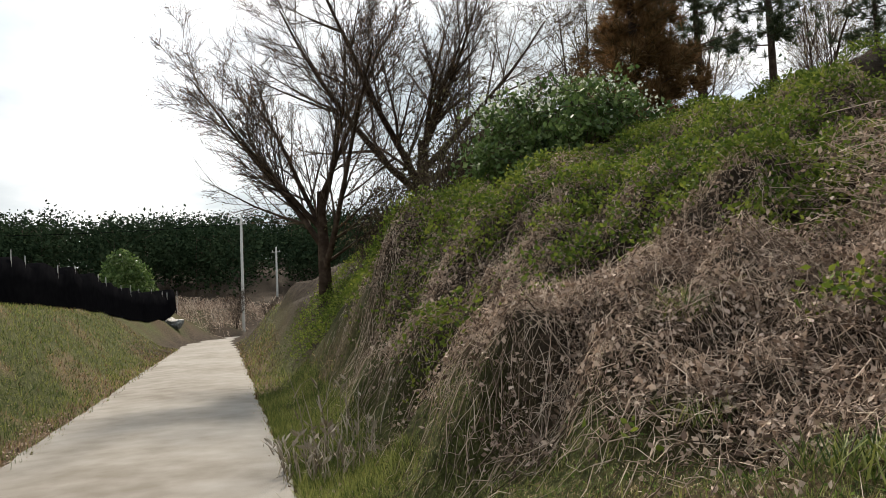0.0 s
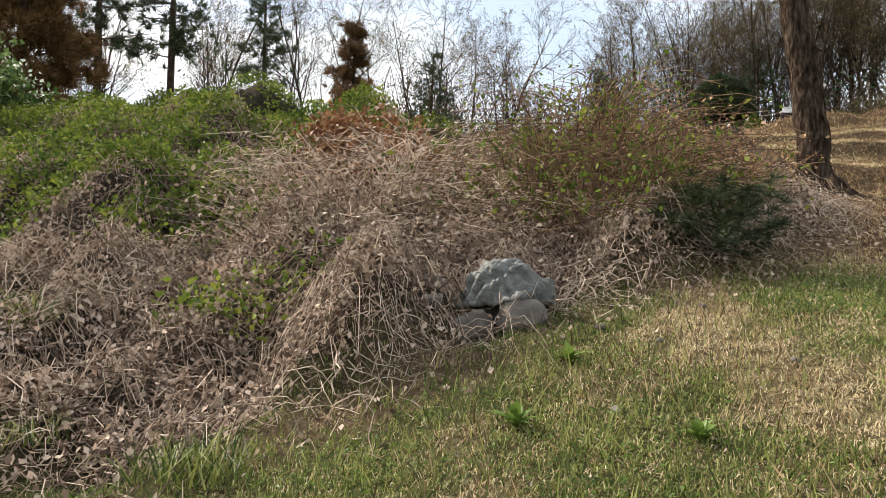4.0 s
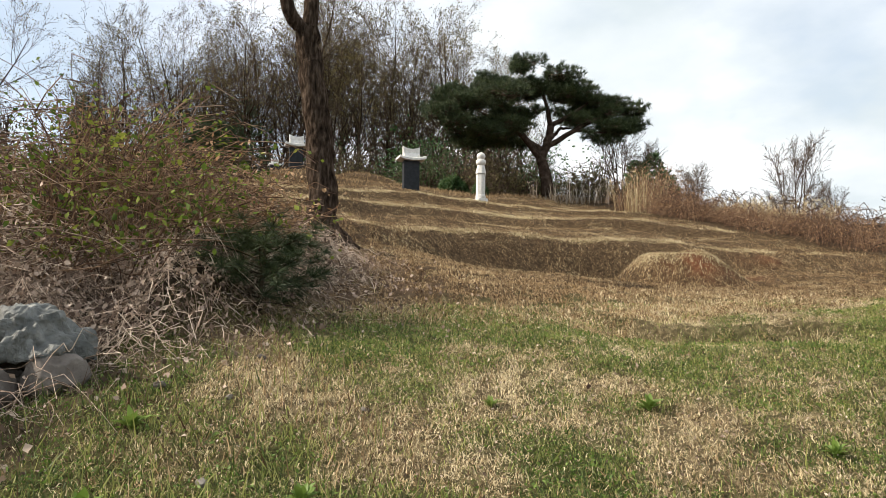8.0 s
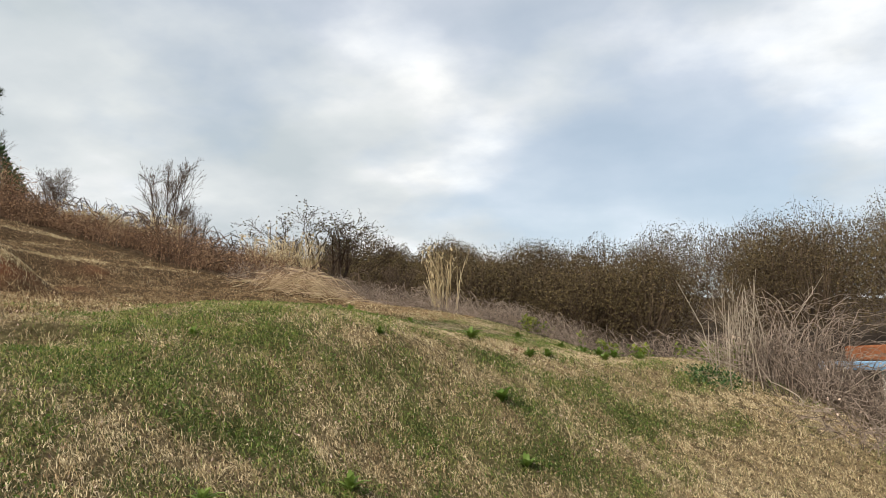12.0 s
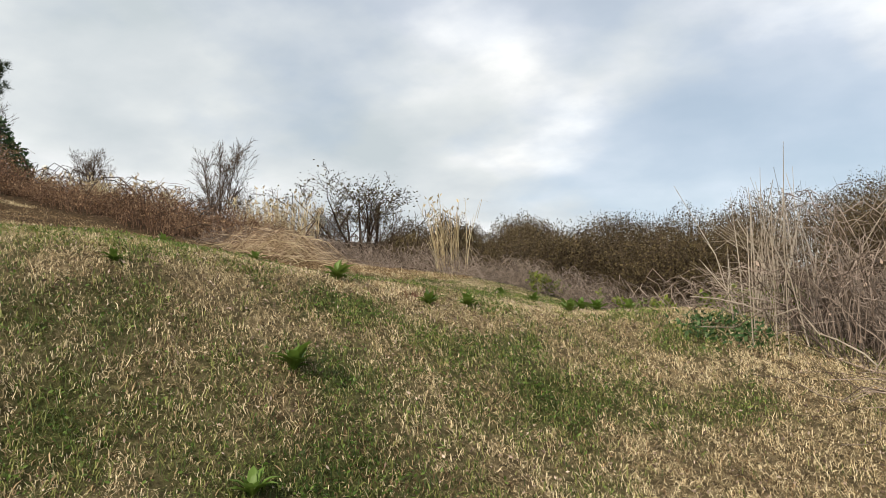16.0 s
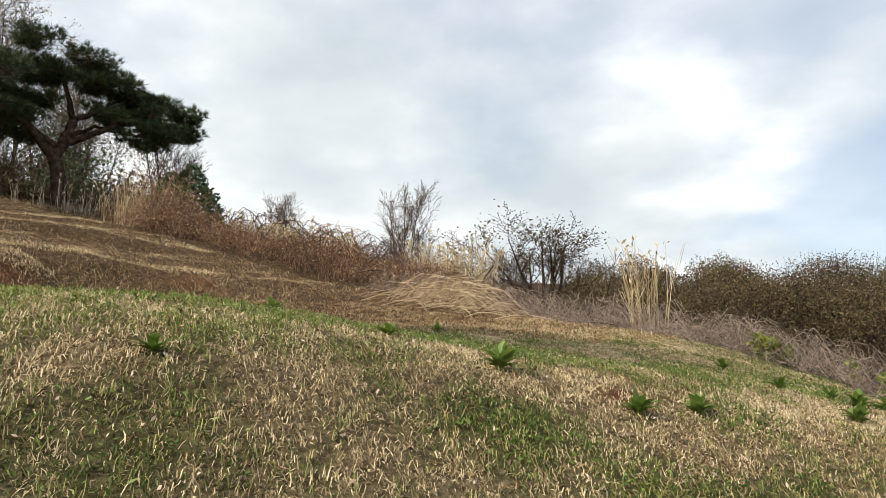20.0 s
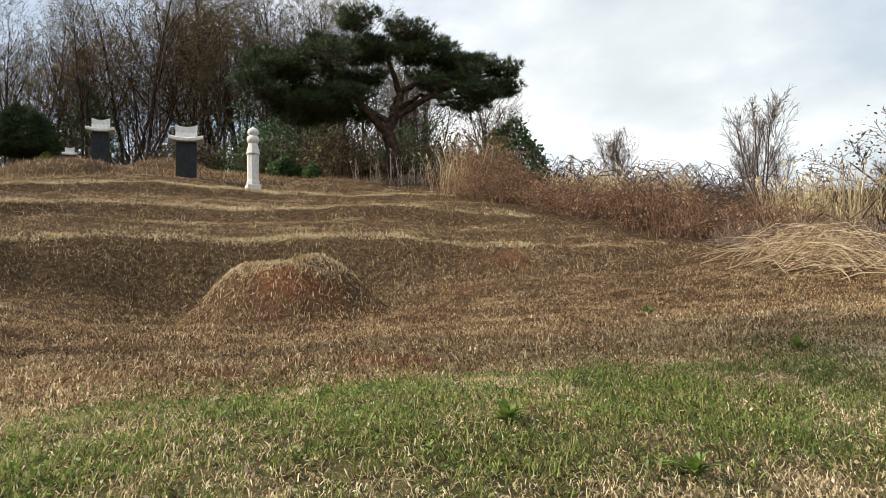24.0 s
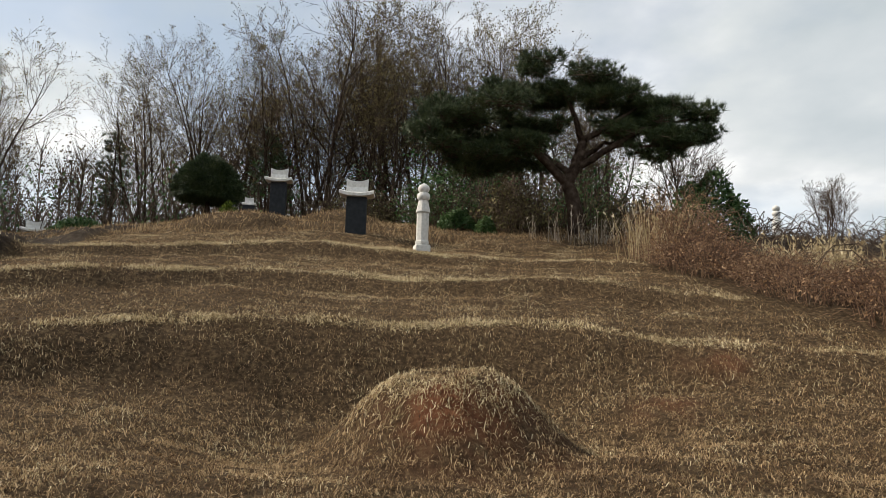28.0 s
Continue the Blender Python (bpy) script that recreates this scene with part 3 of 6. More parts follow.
def g_ramp(fac, *stops):
    r = gn.new("ShaderNodeValToRGB")
    while len(r.color_ramp.elements) < len(stops):
        r.color_ramp.elements.new(0.5)
    for k, (e, c) in enumerate(zip(r.color_ramp.elements, stops)):
        e.position, e.color = 0.32 + 0.36 * k / (len(stops) - 1), (*c, 1)
    gl.new(fac, r.inputs[0])
    return r.outputs[0]


def g_mix(a, b, name):
    m = gn.new("ShaderNodeMix")
    m.data_type = "RGBA"
    at = gn.new("ShaderNodeAttribute")
    at.attribute_name = name
    gl.new(at.outputs["Fac"], m.inputs["Factor"])
    gl.new(a, m.inputs["A"])
    gl.new(b, m.inputs["B"])
    return m.outputs["Result"]


c = g_ramp(g_noise(20.0, 10.0), (0.042, 0.032, 0.019), (0.165, 0.126, 0.071), (0.40, 0.315, 0.185))
c = g_mix(c, g_ramp(g_noise(14.0, 10.0), (0.02, 0.013, 0.008), (0.078, 0.050, 0.028), (0.21, 0.145, 0.08)), "brown")
c = g_mix(c, g_ramp(g_noise(15.0, 10.0), (0.02, 0.026, 0.008), (0.07, 0.08, 0.024), (0.20, 0.20, 0.075)), "green")
c = g_mix(c, g_ramp(g_noise(6.0), (0.10, 0.062, 0.04), (0.17, 0.11, 0.075), (0.27, 0.19, 0.13)), "litter")
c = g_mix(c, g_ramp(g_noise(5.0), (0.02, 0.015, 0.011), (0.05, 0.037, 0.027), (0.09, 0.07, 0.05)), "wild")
c = g_mix(c, g_ramp(g_noise(8.0), (0.075, 0.03, 0.016), (0.165, 0.067, 0.034), (0.26, 0.125, 0.065)), "bare")
gl.new(c, g_b.inputs["Base Color"])
g_bump = gn.new("ShaderNodeBump")
g_bump.inputs["Strength"].default_value, g_bump.inputs["Distance"].default_value = 1.0, 0.09
gl.new(g_noise(18.0, 10.0), g_bump.inputs["Height"])
gl.new(g_bump.outputs[0], g_b.inputs["Normal"])

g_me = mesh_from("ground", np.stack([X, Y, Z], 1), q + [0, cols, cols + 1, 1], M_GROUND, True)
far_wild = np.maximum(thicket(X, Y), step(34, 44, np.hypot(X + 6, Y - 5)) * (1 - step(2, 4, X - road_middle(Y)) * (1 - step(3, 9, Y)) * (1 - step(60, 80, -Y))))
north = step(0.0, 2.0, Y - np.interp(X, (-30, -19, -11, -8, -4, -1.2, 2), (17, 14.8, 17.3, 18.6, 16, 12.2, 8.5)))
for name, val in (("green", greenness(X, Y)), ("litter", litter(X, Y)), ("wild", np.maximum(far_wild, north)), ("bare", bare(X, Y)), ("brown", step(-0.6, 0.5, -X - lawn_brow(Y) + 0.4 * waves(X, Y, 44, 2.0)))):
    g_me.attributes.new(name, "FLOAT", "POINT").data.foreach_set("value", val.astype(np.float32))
ground_ob = tagged(new("ground", g_me), "dry brown turf and red earth of a hillside grave site", "ground", kind="structure")

# ---- road ----
ry = np.concatenate([np.arange(6, -40, -0.4), np.arange(-40, -88, -1.0)])
offs = np.linspace(-1.5, 1.5, 9)
rows = []
for k, off in enumerate(offs):
    ragged = (0.07 * waves(ry * 3, ry, 61 + k, 3.0, 3)) if k in (0, 8) else 0
    rows.append(np.stack([road_middle(ry) + off * (1.13 if off > 0 else 1.045) + ragged, ry, road_height(ry) + 0.03 - 0.025 * (abs(off) / 1.5) ** 2], 1))
v = np.stack(rows, 1).reshape(-1, 3)
k = (np.arange(len(ry) - 1)[:, None] * 9 + np.arange(8)[None]).ravel()[:, None]
road = tagged(new("road", mesh_from("road", v, k + [0, 1, 10, 9], M_ROAD, True)), "pale concrete farm road with dusty patches", "road", kind="structure")


# ---- turf ----
def stuff(name, label, category, v, f, mat):
    return tagged(new(name, mesh_from(name, v, f, mat)), label, category, kind="stuff")


def lawn_edge(x):
    """How far north the mown turf reaches."""
    return np.interp(x, (-30, -19, -11, -8, -4, -1.2, 2), (17, 14.8, 17.3, 18.6, 16.5, 12.4, 8.7))


def scatter(r, n, x0, x1, y0, y1, weight):
    x, y = x0 + (x1 - x0) * r.rand(n), y0 + (y1 - y0) * r.rand(n)
    keep = r.rand(n) < weight(x, y)
    return x[keep], y[keep]


def open_turf(x, y):
    s = x - road_middle(y)
    off = np.where(y < 6, step(1.45, 1.9, np.abs(s)), 1.0)
    return (1 - 0.93 * thicket(x, y)) * off * (y < lawn_edge(x)) * (1 - 0.6 * bare(x, y)) * (1 - 0.88 * litter(x, y))


def near_path(x, y):
    """Denser turf where one walks and looks closely."""
    return np.clip(1.5 - 0.16 * np.minimum(np.hypot(x + 2.2, y - 8.2), np.hypot(x + 2.6, y - 1.5)), 0.3, 1)


def clumps(x, y, seed, size=0.28):
    """Uneven growth: thick tufts with thin places between them."""
    return np.clip(0.62 + 0.7 * waves(x, y, seed, size, 2), 0.3, 1)


r = np.random.RandomState(5)
near = (-7.4, 2.0, -6.0, 17.5)
worn = lambda x, y: np.clip(0.68 + 0.8 * waves(x, y, 36, 0.28, 2), 0.2, 1)
x, y = scatter(r, 2600000, *near, lambda x, y: open_turf(x, y) * near_path(x, y) * (1.0 - 0.85 * greenness(x, y)) * worn(x, y))
stuff("dry_turf", "tan matted dry grass on the near bank", "grass", *curls(x, y, lie(x, y) - 0.004, 0.030, 0.0017, 0.019, r), M_DRY)
x, y = scatter(r, 500000, *near, lambda x, y: open_turf(x, y) * near_path(x, y) * np.clip(0.5 + waves(x, y, 33, 1.3), 0.1, 1))
stuff("brown_thatch", "dark brown dead thatch between the grass blades", "grass", *curls(x, y, lie(x, y) - 0.006, 0.045, 0.0022, 0.018, r), M_BROWN)
x, y = scatter(r, 1900000, *near, lambda x, y: open_turf(x, y) * near_path(x, y) * np.clip(0.04 + 1.0 * greenness(x, y), 0, 1) * clumps(x, y, 37))
stuff("green_turf", "fresh green grass growing through dry turf", "grass", *curls(x, y, lie(x, y) - 0.004, 0.034, 0.0019, 0.028, r), M_GREEN)
for name, label, n, mat, green in (("turf_thatch", "matted crumpled dead blades under the grass", 250000, M_DEADLEAF, 0), ("turf_clover", "small green leaves low in the turf", 380000, M_WEED, 1)):
    x, y = scatter(r, n, *near, lambda x, y: open_turf(x, y) * near_path(x, y) ** 1.3 * np.clip((-0.25 if green else 0.25) + (1.3 if green else -0.2) * greenness(x, y), 0.0, 1) * clumps(x, y, 45 + green, 0.35))
    p = np.stack([x, y, lie(x, y) + 0.006 + 0.026 * r.rand(len(x))], 1)
    stuff(name, label, "grass", *leaves(p, 0.010, r, 0.15, 2.2), mat)
patchy = lambda x, y, seed: np.clip(0.6 + 0.9 * waves(x, y, seed, 0.42, 2), 0.12, 1)
x, y = scatter(r, 1800000, -24.5, -6.6, 0.5, 17.5, lambda x, y: open_turf(x, y) * np.clip(1.45 + 0.075 * x, 0.25, 1) * patchy(x, y, 38))
stuff("brown_turf", "short brown winter grass on the terraced slope", "grass", *curls(x, y, lie(x, y) - 0.006, 0.046, 0.0032, 0.03, r), M_BROWN)
x, y = scatter(r, 420000, -24.5, -6.6, 0.5, 17.5, lambda x, y: open_turf(x, y) * np.clip(0.10 + 0.6 * waves(x, y, 35, 2.0) + 0.75 * (1 - step(-0.6, 0.4, -x - lawn_brow(y))), 0, 1) * patchy(x, y, 39))
stuff("pale_turf", "pale straw-coloured grass on the terraced slope", "grass", *curls(x, y, lie(x, y) - 0.004, 0.048, 0.0030, 0.032, r), M_DRY)
x, y = scatter(r, 500000, -24.5, -12.0, 0.8, 16.5, lambda x, y: open_turf(x, y) * ledge_band(x, y, -0.06, 0.2) * np.clip(0.55 + 0.9 * waves(x, y, 40, 1.6), 0.1, 1))
stuff("ledge_grass", "pale grass overhanging the edges of the ledges", "grass", *curls(x, y, lie(x, y) - 0.004, 0.065, 0.004, 0.045, r), M_DRY)
top_r = lambda x, y: np.hypot((x + 12.2) / 1.05, y - 9.55) / 1.55
x, y = scatter(r, 30000, -14.2, -10.3, 7.6, 11.5, lambda x, y: np.exp(-((top_r(x, y) - 0.42) / 0.16) ** 2) * 0.8)
stuff("mound_grass", "pale grass along the brow of the grave mound", "grass", *curls(x, y, lie(x, y) - 0.004, 0.055, 0.0036, 0.035, r), M_DRY)
x, y = scatter(r, 60000, -40, -24.5, -6, 17.5, lambda x, y: 0.9 + 0 * x)
stuff("crest_turf", "rough brown grass on the crest", "grass", *spikes(x, y, lie(x, y) - 0.01, 0.12, 0.011, 0.9, r), M_BROWN)
x, y = scatter(r, 420000, -14, 9, -45, 3, lambda x, y: step(1.4, 1.75, np.abs(x - road_middle(y))) * (1 - step(-0.15, 0.1, -x - toe(y))) * np.clip(9 / (-y + 1), 0.08, 1))
vy = -15 + 9.5 * r.rand(60000)
vx = road_middle(vy) - 1.62 - 1.5 * r.rand(len(vy)) ** 1.4
keep = (thicket(vx, vy) < 0.02) & (road_middle(vy) - vx < 2.6) & (r.rand(len(vy)) < clumps(vx, vy, 42, 0.5))
stuff("tall_verge_grass", "lush green grass at the foot of the overgrown bank", "grass", *spikes(vx[keep], vy[keep], lie(vx[keep], vy[keep]) - 0.01, 0.13, 0.005, 0.8, r), M_GREEN)
verge_g = r.rand(len(x)) < 0.30 + 0.65 * greenness(x, y)
for name, label, pick, mat in (("verge_grass", "green grass beside the farm road", verge_g, M_GREEN), ("verge_straw", "dead straw on the road verge and field bank", ~verge_g, M_BROWN)):
    far = np.clip(-y[pick] / 8, 1, 3)
    stuff(name, label, "grass", *spikes(x[pick], y[pick], lie(x[pick], y[pick]) - 0.01, 0.11, 0.0045 * far, 0.7, r), mat)


# ---- overgrown bank ----
def trailing(r, x, y, length, lift, fall, turns=6, radius=0.006, height=lie, wind=0.85):
    """Stems that start at x, y, arch up by lift and hang over downhill (towards +x): rows for tubes()."""
    n = len(x)
    head = np.where(r.rand(n) < fall, r.normal(0.1, 0.7, n), r.rand(n) * 6.283)
    px, py = x.copy(), y.copy()
    base = height(px, py)
    out, h0 = [], 0.02 + 0.10 * r.rand(n)
    peak = lift * r.rand(n) ** 1.5
    rad = radius * (0.5 + r.rand(n))
    p = np.stack([px, py, base + h0], 1)
    step_len = length * (0.5 + r.rand(n)) / turns
    for k in range(turns):
        head = head + r.normal(0, wind, n)
        px = px + np.cos(head) * step_len
        py = py + np.sin(head) * step_len
        t = (k + 1) / turns
        h = h0 * (1 - t) + peak * np.sin(np.pi * min(1.0, t * 1.05)) + r.normal(0, 0.035, n)
        q = np.stack([px, py, height(px, py) + np.maximum(h, 0.01)], 1)
        r0, r1 = rad * (1 - 0.55 * k / turns), rad * (1 - 0.55 * (k + 1) / turns)
        out.append(np.column_stack([p, r0, q, r1]))
        p = q
    return np.concatenate(out)


def lush(x, y):
    """Where the bank is green with ivy rather than dry."""
    v = -x
    n = waves(x, y, 71, 3.0, 3)
    above = np.interp(y, (-14, -11, -8, -5, -3.5), (-0.6, 0.5, 1.7, 3.0, 3.8))
    top = step(-0.45, 0.45, v - toe(y) - above + 0.7 * n) * (1 - step(-3.9, -2.7, y + 0.5 * n)) * np.clip(0.62 + 1.1 * waves(x, y, 74, 1.0, 3), 0.06, 1)
    end = np.exp(-((x + 4.6) / 0.4) ** 2 - ((y + 7.2) / 0.5) ** 2)
    spots = step(0.45, 0.6, waves(x, y, 72, 2.2, 2)) * 0.35 * (1 - step(-2.5, -1.5, y))
    return np.clip(np.maximum(np.maximum(top, end), spots), 0, 1)


r = np.random.RandomState(11)
on_bank = lambda x, y: thicket(x, y) * (1 - step(1.5, 2.6, y)) * (1 - 0.95 * np.exp(-((x + 4.2) / 0.35) ** 2 - ((y + 6.65) / 0.4) ** 2))
x, y = scatter(r, 18000, -11, -2.8, -13, 2.0, lambda x, y: on_bank(x, y) * (1 - 0.92 * lush(x, y)))
stuff("dry_vines", "tangled pale dry vines hanging over the bank", "vines", *tubes(trailing(r, x, y, 1.0, 0.26, 0.45, 13, 0.0031, wind=0.62), 3), M_VINE)
x, y = scatter(r, 4200, -20, -2.8, -22, 2.0, lambda x, y: on_bank(x, y) * (1 - 0.85 * lush(x, y)))
stuff("brown_vines", "brown creeper stems tangled over the bank", "vines", *tubes(trailing(r, x, y, 1.1, 0.22, 0.4, 8, 0.004, wind=0.55), 3), M_TWIG)
x, y = scatter(r, 330000, -12, -2.7, -13, 2.0, lambda x, y: on_bank(x, y) * (1 - 0.85 * lush(x, y)) * np.clip(0.55 + 0.8 * waves(x, y, 75, 0.6, 2), 0.08, 1))
p = np.stack([x, y, lie(x, y) + 0.02 + 0.20 * r.rand(len(x))], 1)
stuff("withered_leaves", "withered grey-brown creeper leaves on the bank", "leaves", *leaves(p, 0.030, r), M_DEADLEAF)
x, y = scatter(r, 520000, -17, -2.7, -22, 2.0, lambda x, y: on_bank(x, y) * lush(x, y) * np.clip(12 / np.hypot(x, y), 0.3, 1))
p = np.stack([x + 0.2 * r.rand(len(x)), y, lie(x, y) + 0.04 + 0.26 * r.rand(len(x)) ** 0.7], 1)
stuff("green_creeper", "fresh yellow-green creeper leaves over the bank", "leaves", *leaves(p, 0.036, r, 0.3), M_VINELEAF)
# loose leaves at the foot of the bank and by the road
x, y = scatter(r, 60000, -13, 2, -16, 4, lambda x, y: litter(x, y) * (np.abs(x - road_middle(y)) > 1.35))
p = np.stack([x, y, lie(x, y) + 0.005 + 0.02 * r.rand(len(x))], 1)
stuff("leaf_litter", "brown fallen leaves at the foot of the thicket", "leaves", *leaves(p, 0.032, r, 0, 1.3), M_DEADLEAF)


# ---- the bushy thicket beside the pine ----
def mound_stems(r, cx, cy, rx, ry, rise, n, length, radius, turns=8):
    """Arching stems that spring from an oval of ground and fall over outward."""
    a, d = r.rand(n) * 6.283, np.sqrt(r.rand(n))
    x, y = cx + rx * d * np.cos(a), cy + ry * d * np.sin(a)
    z = lie(x, y)
    top = rise * (1.05 - 0.75 * d**2) * (0.45 + 0.65 * r.rand(n))
    head = np.where(r.rand(n) < 0.5, a, r.rand(n) * 6.283)
    step_len = length * (0.5 + r.rand(n)) / turns
    rad = radius * (0.5 + r.rand(n))
    p, out = np.stack([x, y, z], 1), []
    for k in range(turns):
        head = head + r.normal(0, 0.65, n)
        x, y = x + np.cos(head) * step_len * (0.3 + 0.9 * k / turns), y + np.sin(head) * step_len * (0.3 + 0.9 * k / turns)
        t = (k + 1) / turns
        q = np.stack([x, y, np.maximum(z + top * np.sin(np.pi * 0.62 * t) ** 0.8 + r.normal(0, 0.04, n), lie(x, y) + 0.02)], 1)
        out.append(np.column_stack([p, rad * (1 - 0.5 * k / turns), q, rad * (1 - 0.5 * (k + 1) / turns)]))
        p = q
    return np.concatenate(out)


def bush(name, label, category, r, cx, cy, rx, ry, rise, n, length, stem_mat, leaf_mat, leaf_n, leaf_size, radius=0.007, group="", low=0.25):
    """A shrub of arching stems with leaves strewn along them."""
    root = new(name)
    root.location = (cx, cy, gz(cx, cy))
    s = mound_stems(r, cx, cy, rx, ry, rise, n, length, radius)
    o = np.array(root.location)
    v, f = tubes(s, 3)
    child("stem_mass", mesh_from("stem_mass", v - o, f, stem_mat), root, kind="stuff")
    if leaf_n:
        k = r.randint(0, len(s), leaf_n)
        p = s[k, 4:7] + r.normal(0, 0.05, (leaf_n, 3)) - o
        p = p[p[:, 2] > low * rise - 0.6]
        child("foliage", mesh_from("foliage", *leaves(p, leaf_size, r), leaf_mat), root, kind="stuff")
    return tagged(root, label, category, group)


r = np.random.RandomState(12)
bush("honeysuckle_thicket", "tangled honeysuckle thicket of dry stems with sparse yellow-green leaves", "shrub", r, -8.3, -0.5, 1.5, 1.3, 1.35, 900, 1.6, M_BRUSH, M_VINELEAF, 4800, 0.035, 0.0055)
bush("honeysuckle_thicket", "dense dry bramble thicket above the rocks", "shrub", r, -7.3, -2.3, 1.3, 1.5, 0.85, 760, 1.4, M_VINE, M_DEADLEAF, 4500, 0.03, 0.0045)
bush("creeping_shrub", "low shrub of red-brown twigs with withered rusty leaves", "shrub", r, -9.3, 0.35, 0.9, 0.9, 1.35, 420, 1.3, M_BRUSH, M_RUSTDRY, 4200, 0.034, 0.006)
bush("dead_pine_bough", "dead orange-brown pine branch lying on the bank", "branch", r, -8.9, -3.0, 1.0, 0.8, 0.6, 220, 0.8, M_TWIG, M_DEADPINE, 9000, 0.055, 0.006)
ever = bush("evergreen_bush", "dark evergreen bush with pale blossom overhead", "bush", r, -10.1, -11.2, 1.6, 1.6, 1.5, 300, 1.2, M_TWIG, M_EVERLEAF, 15000, 0.07, 0.01, "", -9)
a, q = r.rand(2600) * 6.283, np.sqrt(r.rand(2600)) * 1.25
p = np.stack([1.6 * q * np.cos(a), 1.6 * q * np.sin(a), 1.55 * np.sqrt(np.clip(1 - (q / 1.5) ** 2, 0, 1)) + r.normal(0, 0.12, 2600)], 1)
keep = waves(p[:, 0], p[:, 1], 73, 0.9, 2) > 0.3
child("blossom_mass", mesh_from("blossom_mass", *leaves(p[keep], 0.05, r), M_BLOSSOM), ever, "pale blossom", kind="stuff")


r = np.random.RandomState(14)
for cx, cy, n in ((-10.2, -14.8, 240), (-10.6, -18.8, 240), (-12.0, -15.8, 220), (-14.0, -19.5, 240)):
    bush("roadside_shrub", "tall shrub of brown twigs with olive spring buds", "shrub", r, cx, cy, 1.2, 1.2, 2.6, n, 1.6, M_TWIG, M_HAZE, 2600, 0.05, 0.009, "shrubs under the bare trees")


def needle_tufts(places, dirs, r, count, length, width):
    """Needles that fan out from each place: one thin triangle each."""
    n = len(places)
    o = np.repeat(places, count, 0)
    d = np.repeat(dirs, count, 0) * 0.7 + r.normal(size=(n * count, 3)) * 0.55
    d /= np.linalg.norm(d, axis=1, keepdims=True)
    e = np.cross(d, r.normal(size=(n * count, 3)))
    e /= np.linalg.norm(e, axis=1, keepdims=True) + 1e-9
    s = length * (0.7 + 0.6 * r.rand(n * count, 1))
    v = np.stack([o - e * width, o + e * width, o + d * s], 1).reshape(-1, 3)
    return v, np.arange(n * count * 3).reshape(-1, 3)


# a young pine in front of the thicket
young = new("pine_sapling")
young.location = (-6.95, 0.72, gz(-6.95, 0.72))
r = np.random.RandomState(13)
segs, tips = [(0, 0, 0, 0.02, 0.05, 0.02, 0.75, 0.008)], []
for k in range(22):
    a, h = k * 2.4, 0.08 + 0.031 * k
    l = 0.52 * (1 - 0.5 * k / 22)
    e = (l * math.cos(a), l * math.sin(a), h + 0.18)
    segs.append((0, 0, h, 0.008, *e, 0.003))
    for t in np.linspace(0.35, 1, 7):
        tips.append((e[0] * t + r.normal(0, 0.04), e[1] * t + r.normal(0, 0.04), h + 0.18 * t + r.normal(0, 0.05), math.cos(a) * 0.4, math.sin(a) * 0.4, 0.4))
tips = np.array(tips)
child("trunk", mesh_from("trunk", *tubes(segs, 5), M_BARK), young)
child("foliage", mesh_from("foliage", *needle_tufts(tips[:, :3], tips[:, 3:], r, 62, 0.12, 0.0024), M_NEEDLE), young, kind="stuff")
young.scale = (1.3, 1.3, 0.78)
tagged(young, "small dark green pine sapling at the thicket's edge", "tree")


# ---- rocks under a sheet ----
def boulder(name, x, y, z, size, seed, mat, parent=None, flat=0.7, rough=0.28):
    bm = bmesh.new()
    bmesh.ops.create_icosphere(bm, subdivisions=4, radius=1.0)
    o = Vector((seed * 3.7, seed * 1.3, seed))
    for vert in bm.verts:
        c = vert.co.copy()
        k = 1 + rough * noise.noise(c * 1.1 + o) + rough * 0.5 * noise.noise(c * 2.6 + o) + 0.05 * noise.noise(c * 7 + o)
        c = c * k
        c.x, c.y, c.z = (max(-0.82, min(0.82, c[i] + 0.08 * noise.noise(c * 2 + o))) for i in range(3))
        vert.co = Vector((c.x * size[0], c.y * size[1], c.z * size[2]))
    bmesh.ops.rotate(bm, cent=(0, 0, 0), matrix=Euler((seed * 0.3 % 0.5, seed * 0.7 % 0.4, seed * 1.9)).to_matrix(), verts=bm.verts)
    for f in bm.faces:
        f.smooth = True
    ob = part(name, bm, mat, parent)
    ob.location = (x, y, z)
    return ob


RX, RY = -5.48, -0.82
for k, (dx, dy, sx, sy, sz, lift) in enumerate(((0.20, 0.15, 0.15, 0.17, 0.14, 0.10), (0.24, -0.17, 0.13, 0.16, 0.12, 0.09), (0.30, -0.42, 0.06, 0.08, 0.07, 0.04), (0.10, -0.47, 0.09, 0.10, 0.07, 0.04), (-0.2, -0.75, 0.10, 0.12, 0.08, 0.04))):
    b = boulder("boulder", RX + dx, RY + dy, gz(RX + dx, RY + dy) + lift, (sx, sy, sz), 2.0 + k, M_ROCK)
    tagged(b, "rough grey field boulder at the foot of the thicket", "rock", "boulders under the sheet")
b = boulder("boulder", RX - 0.12, RY + 0.02, gz(RX, RY) + 0.17, (0.22, 0.27, 0.17), 9.0, M_ROCK)
tagged(b, "large grey boulder covered by a pale sheet", "rock", "boulders under the sheet")

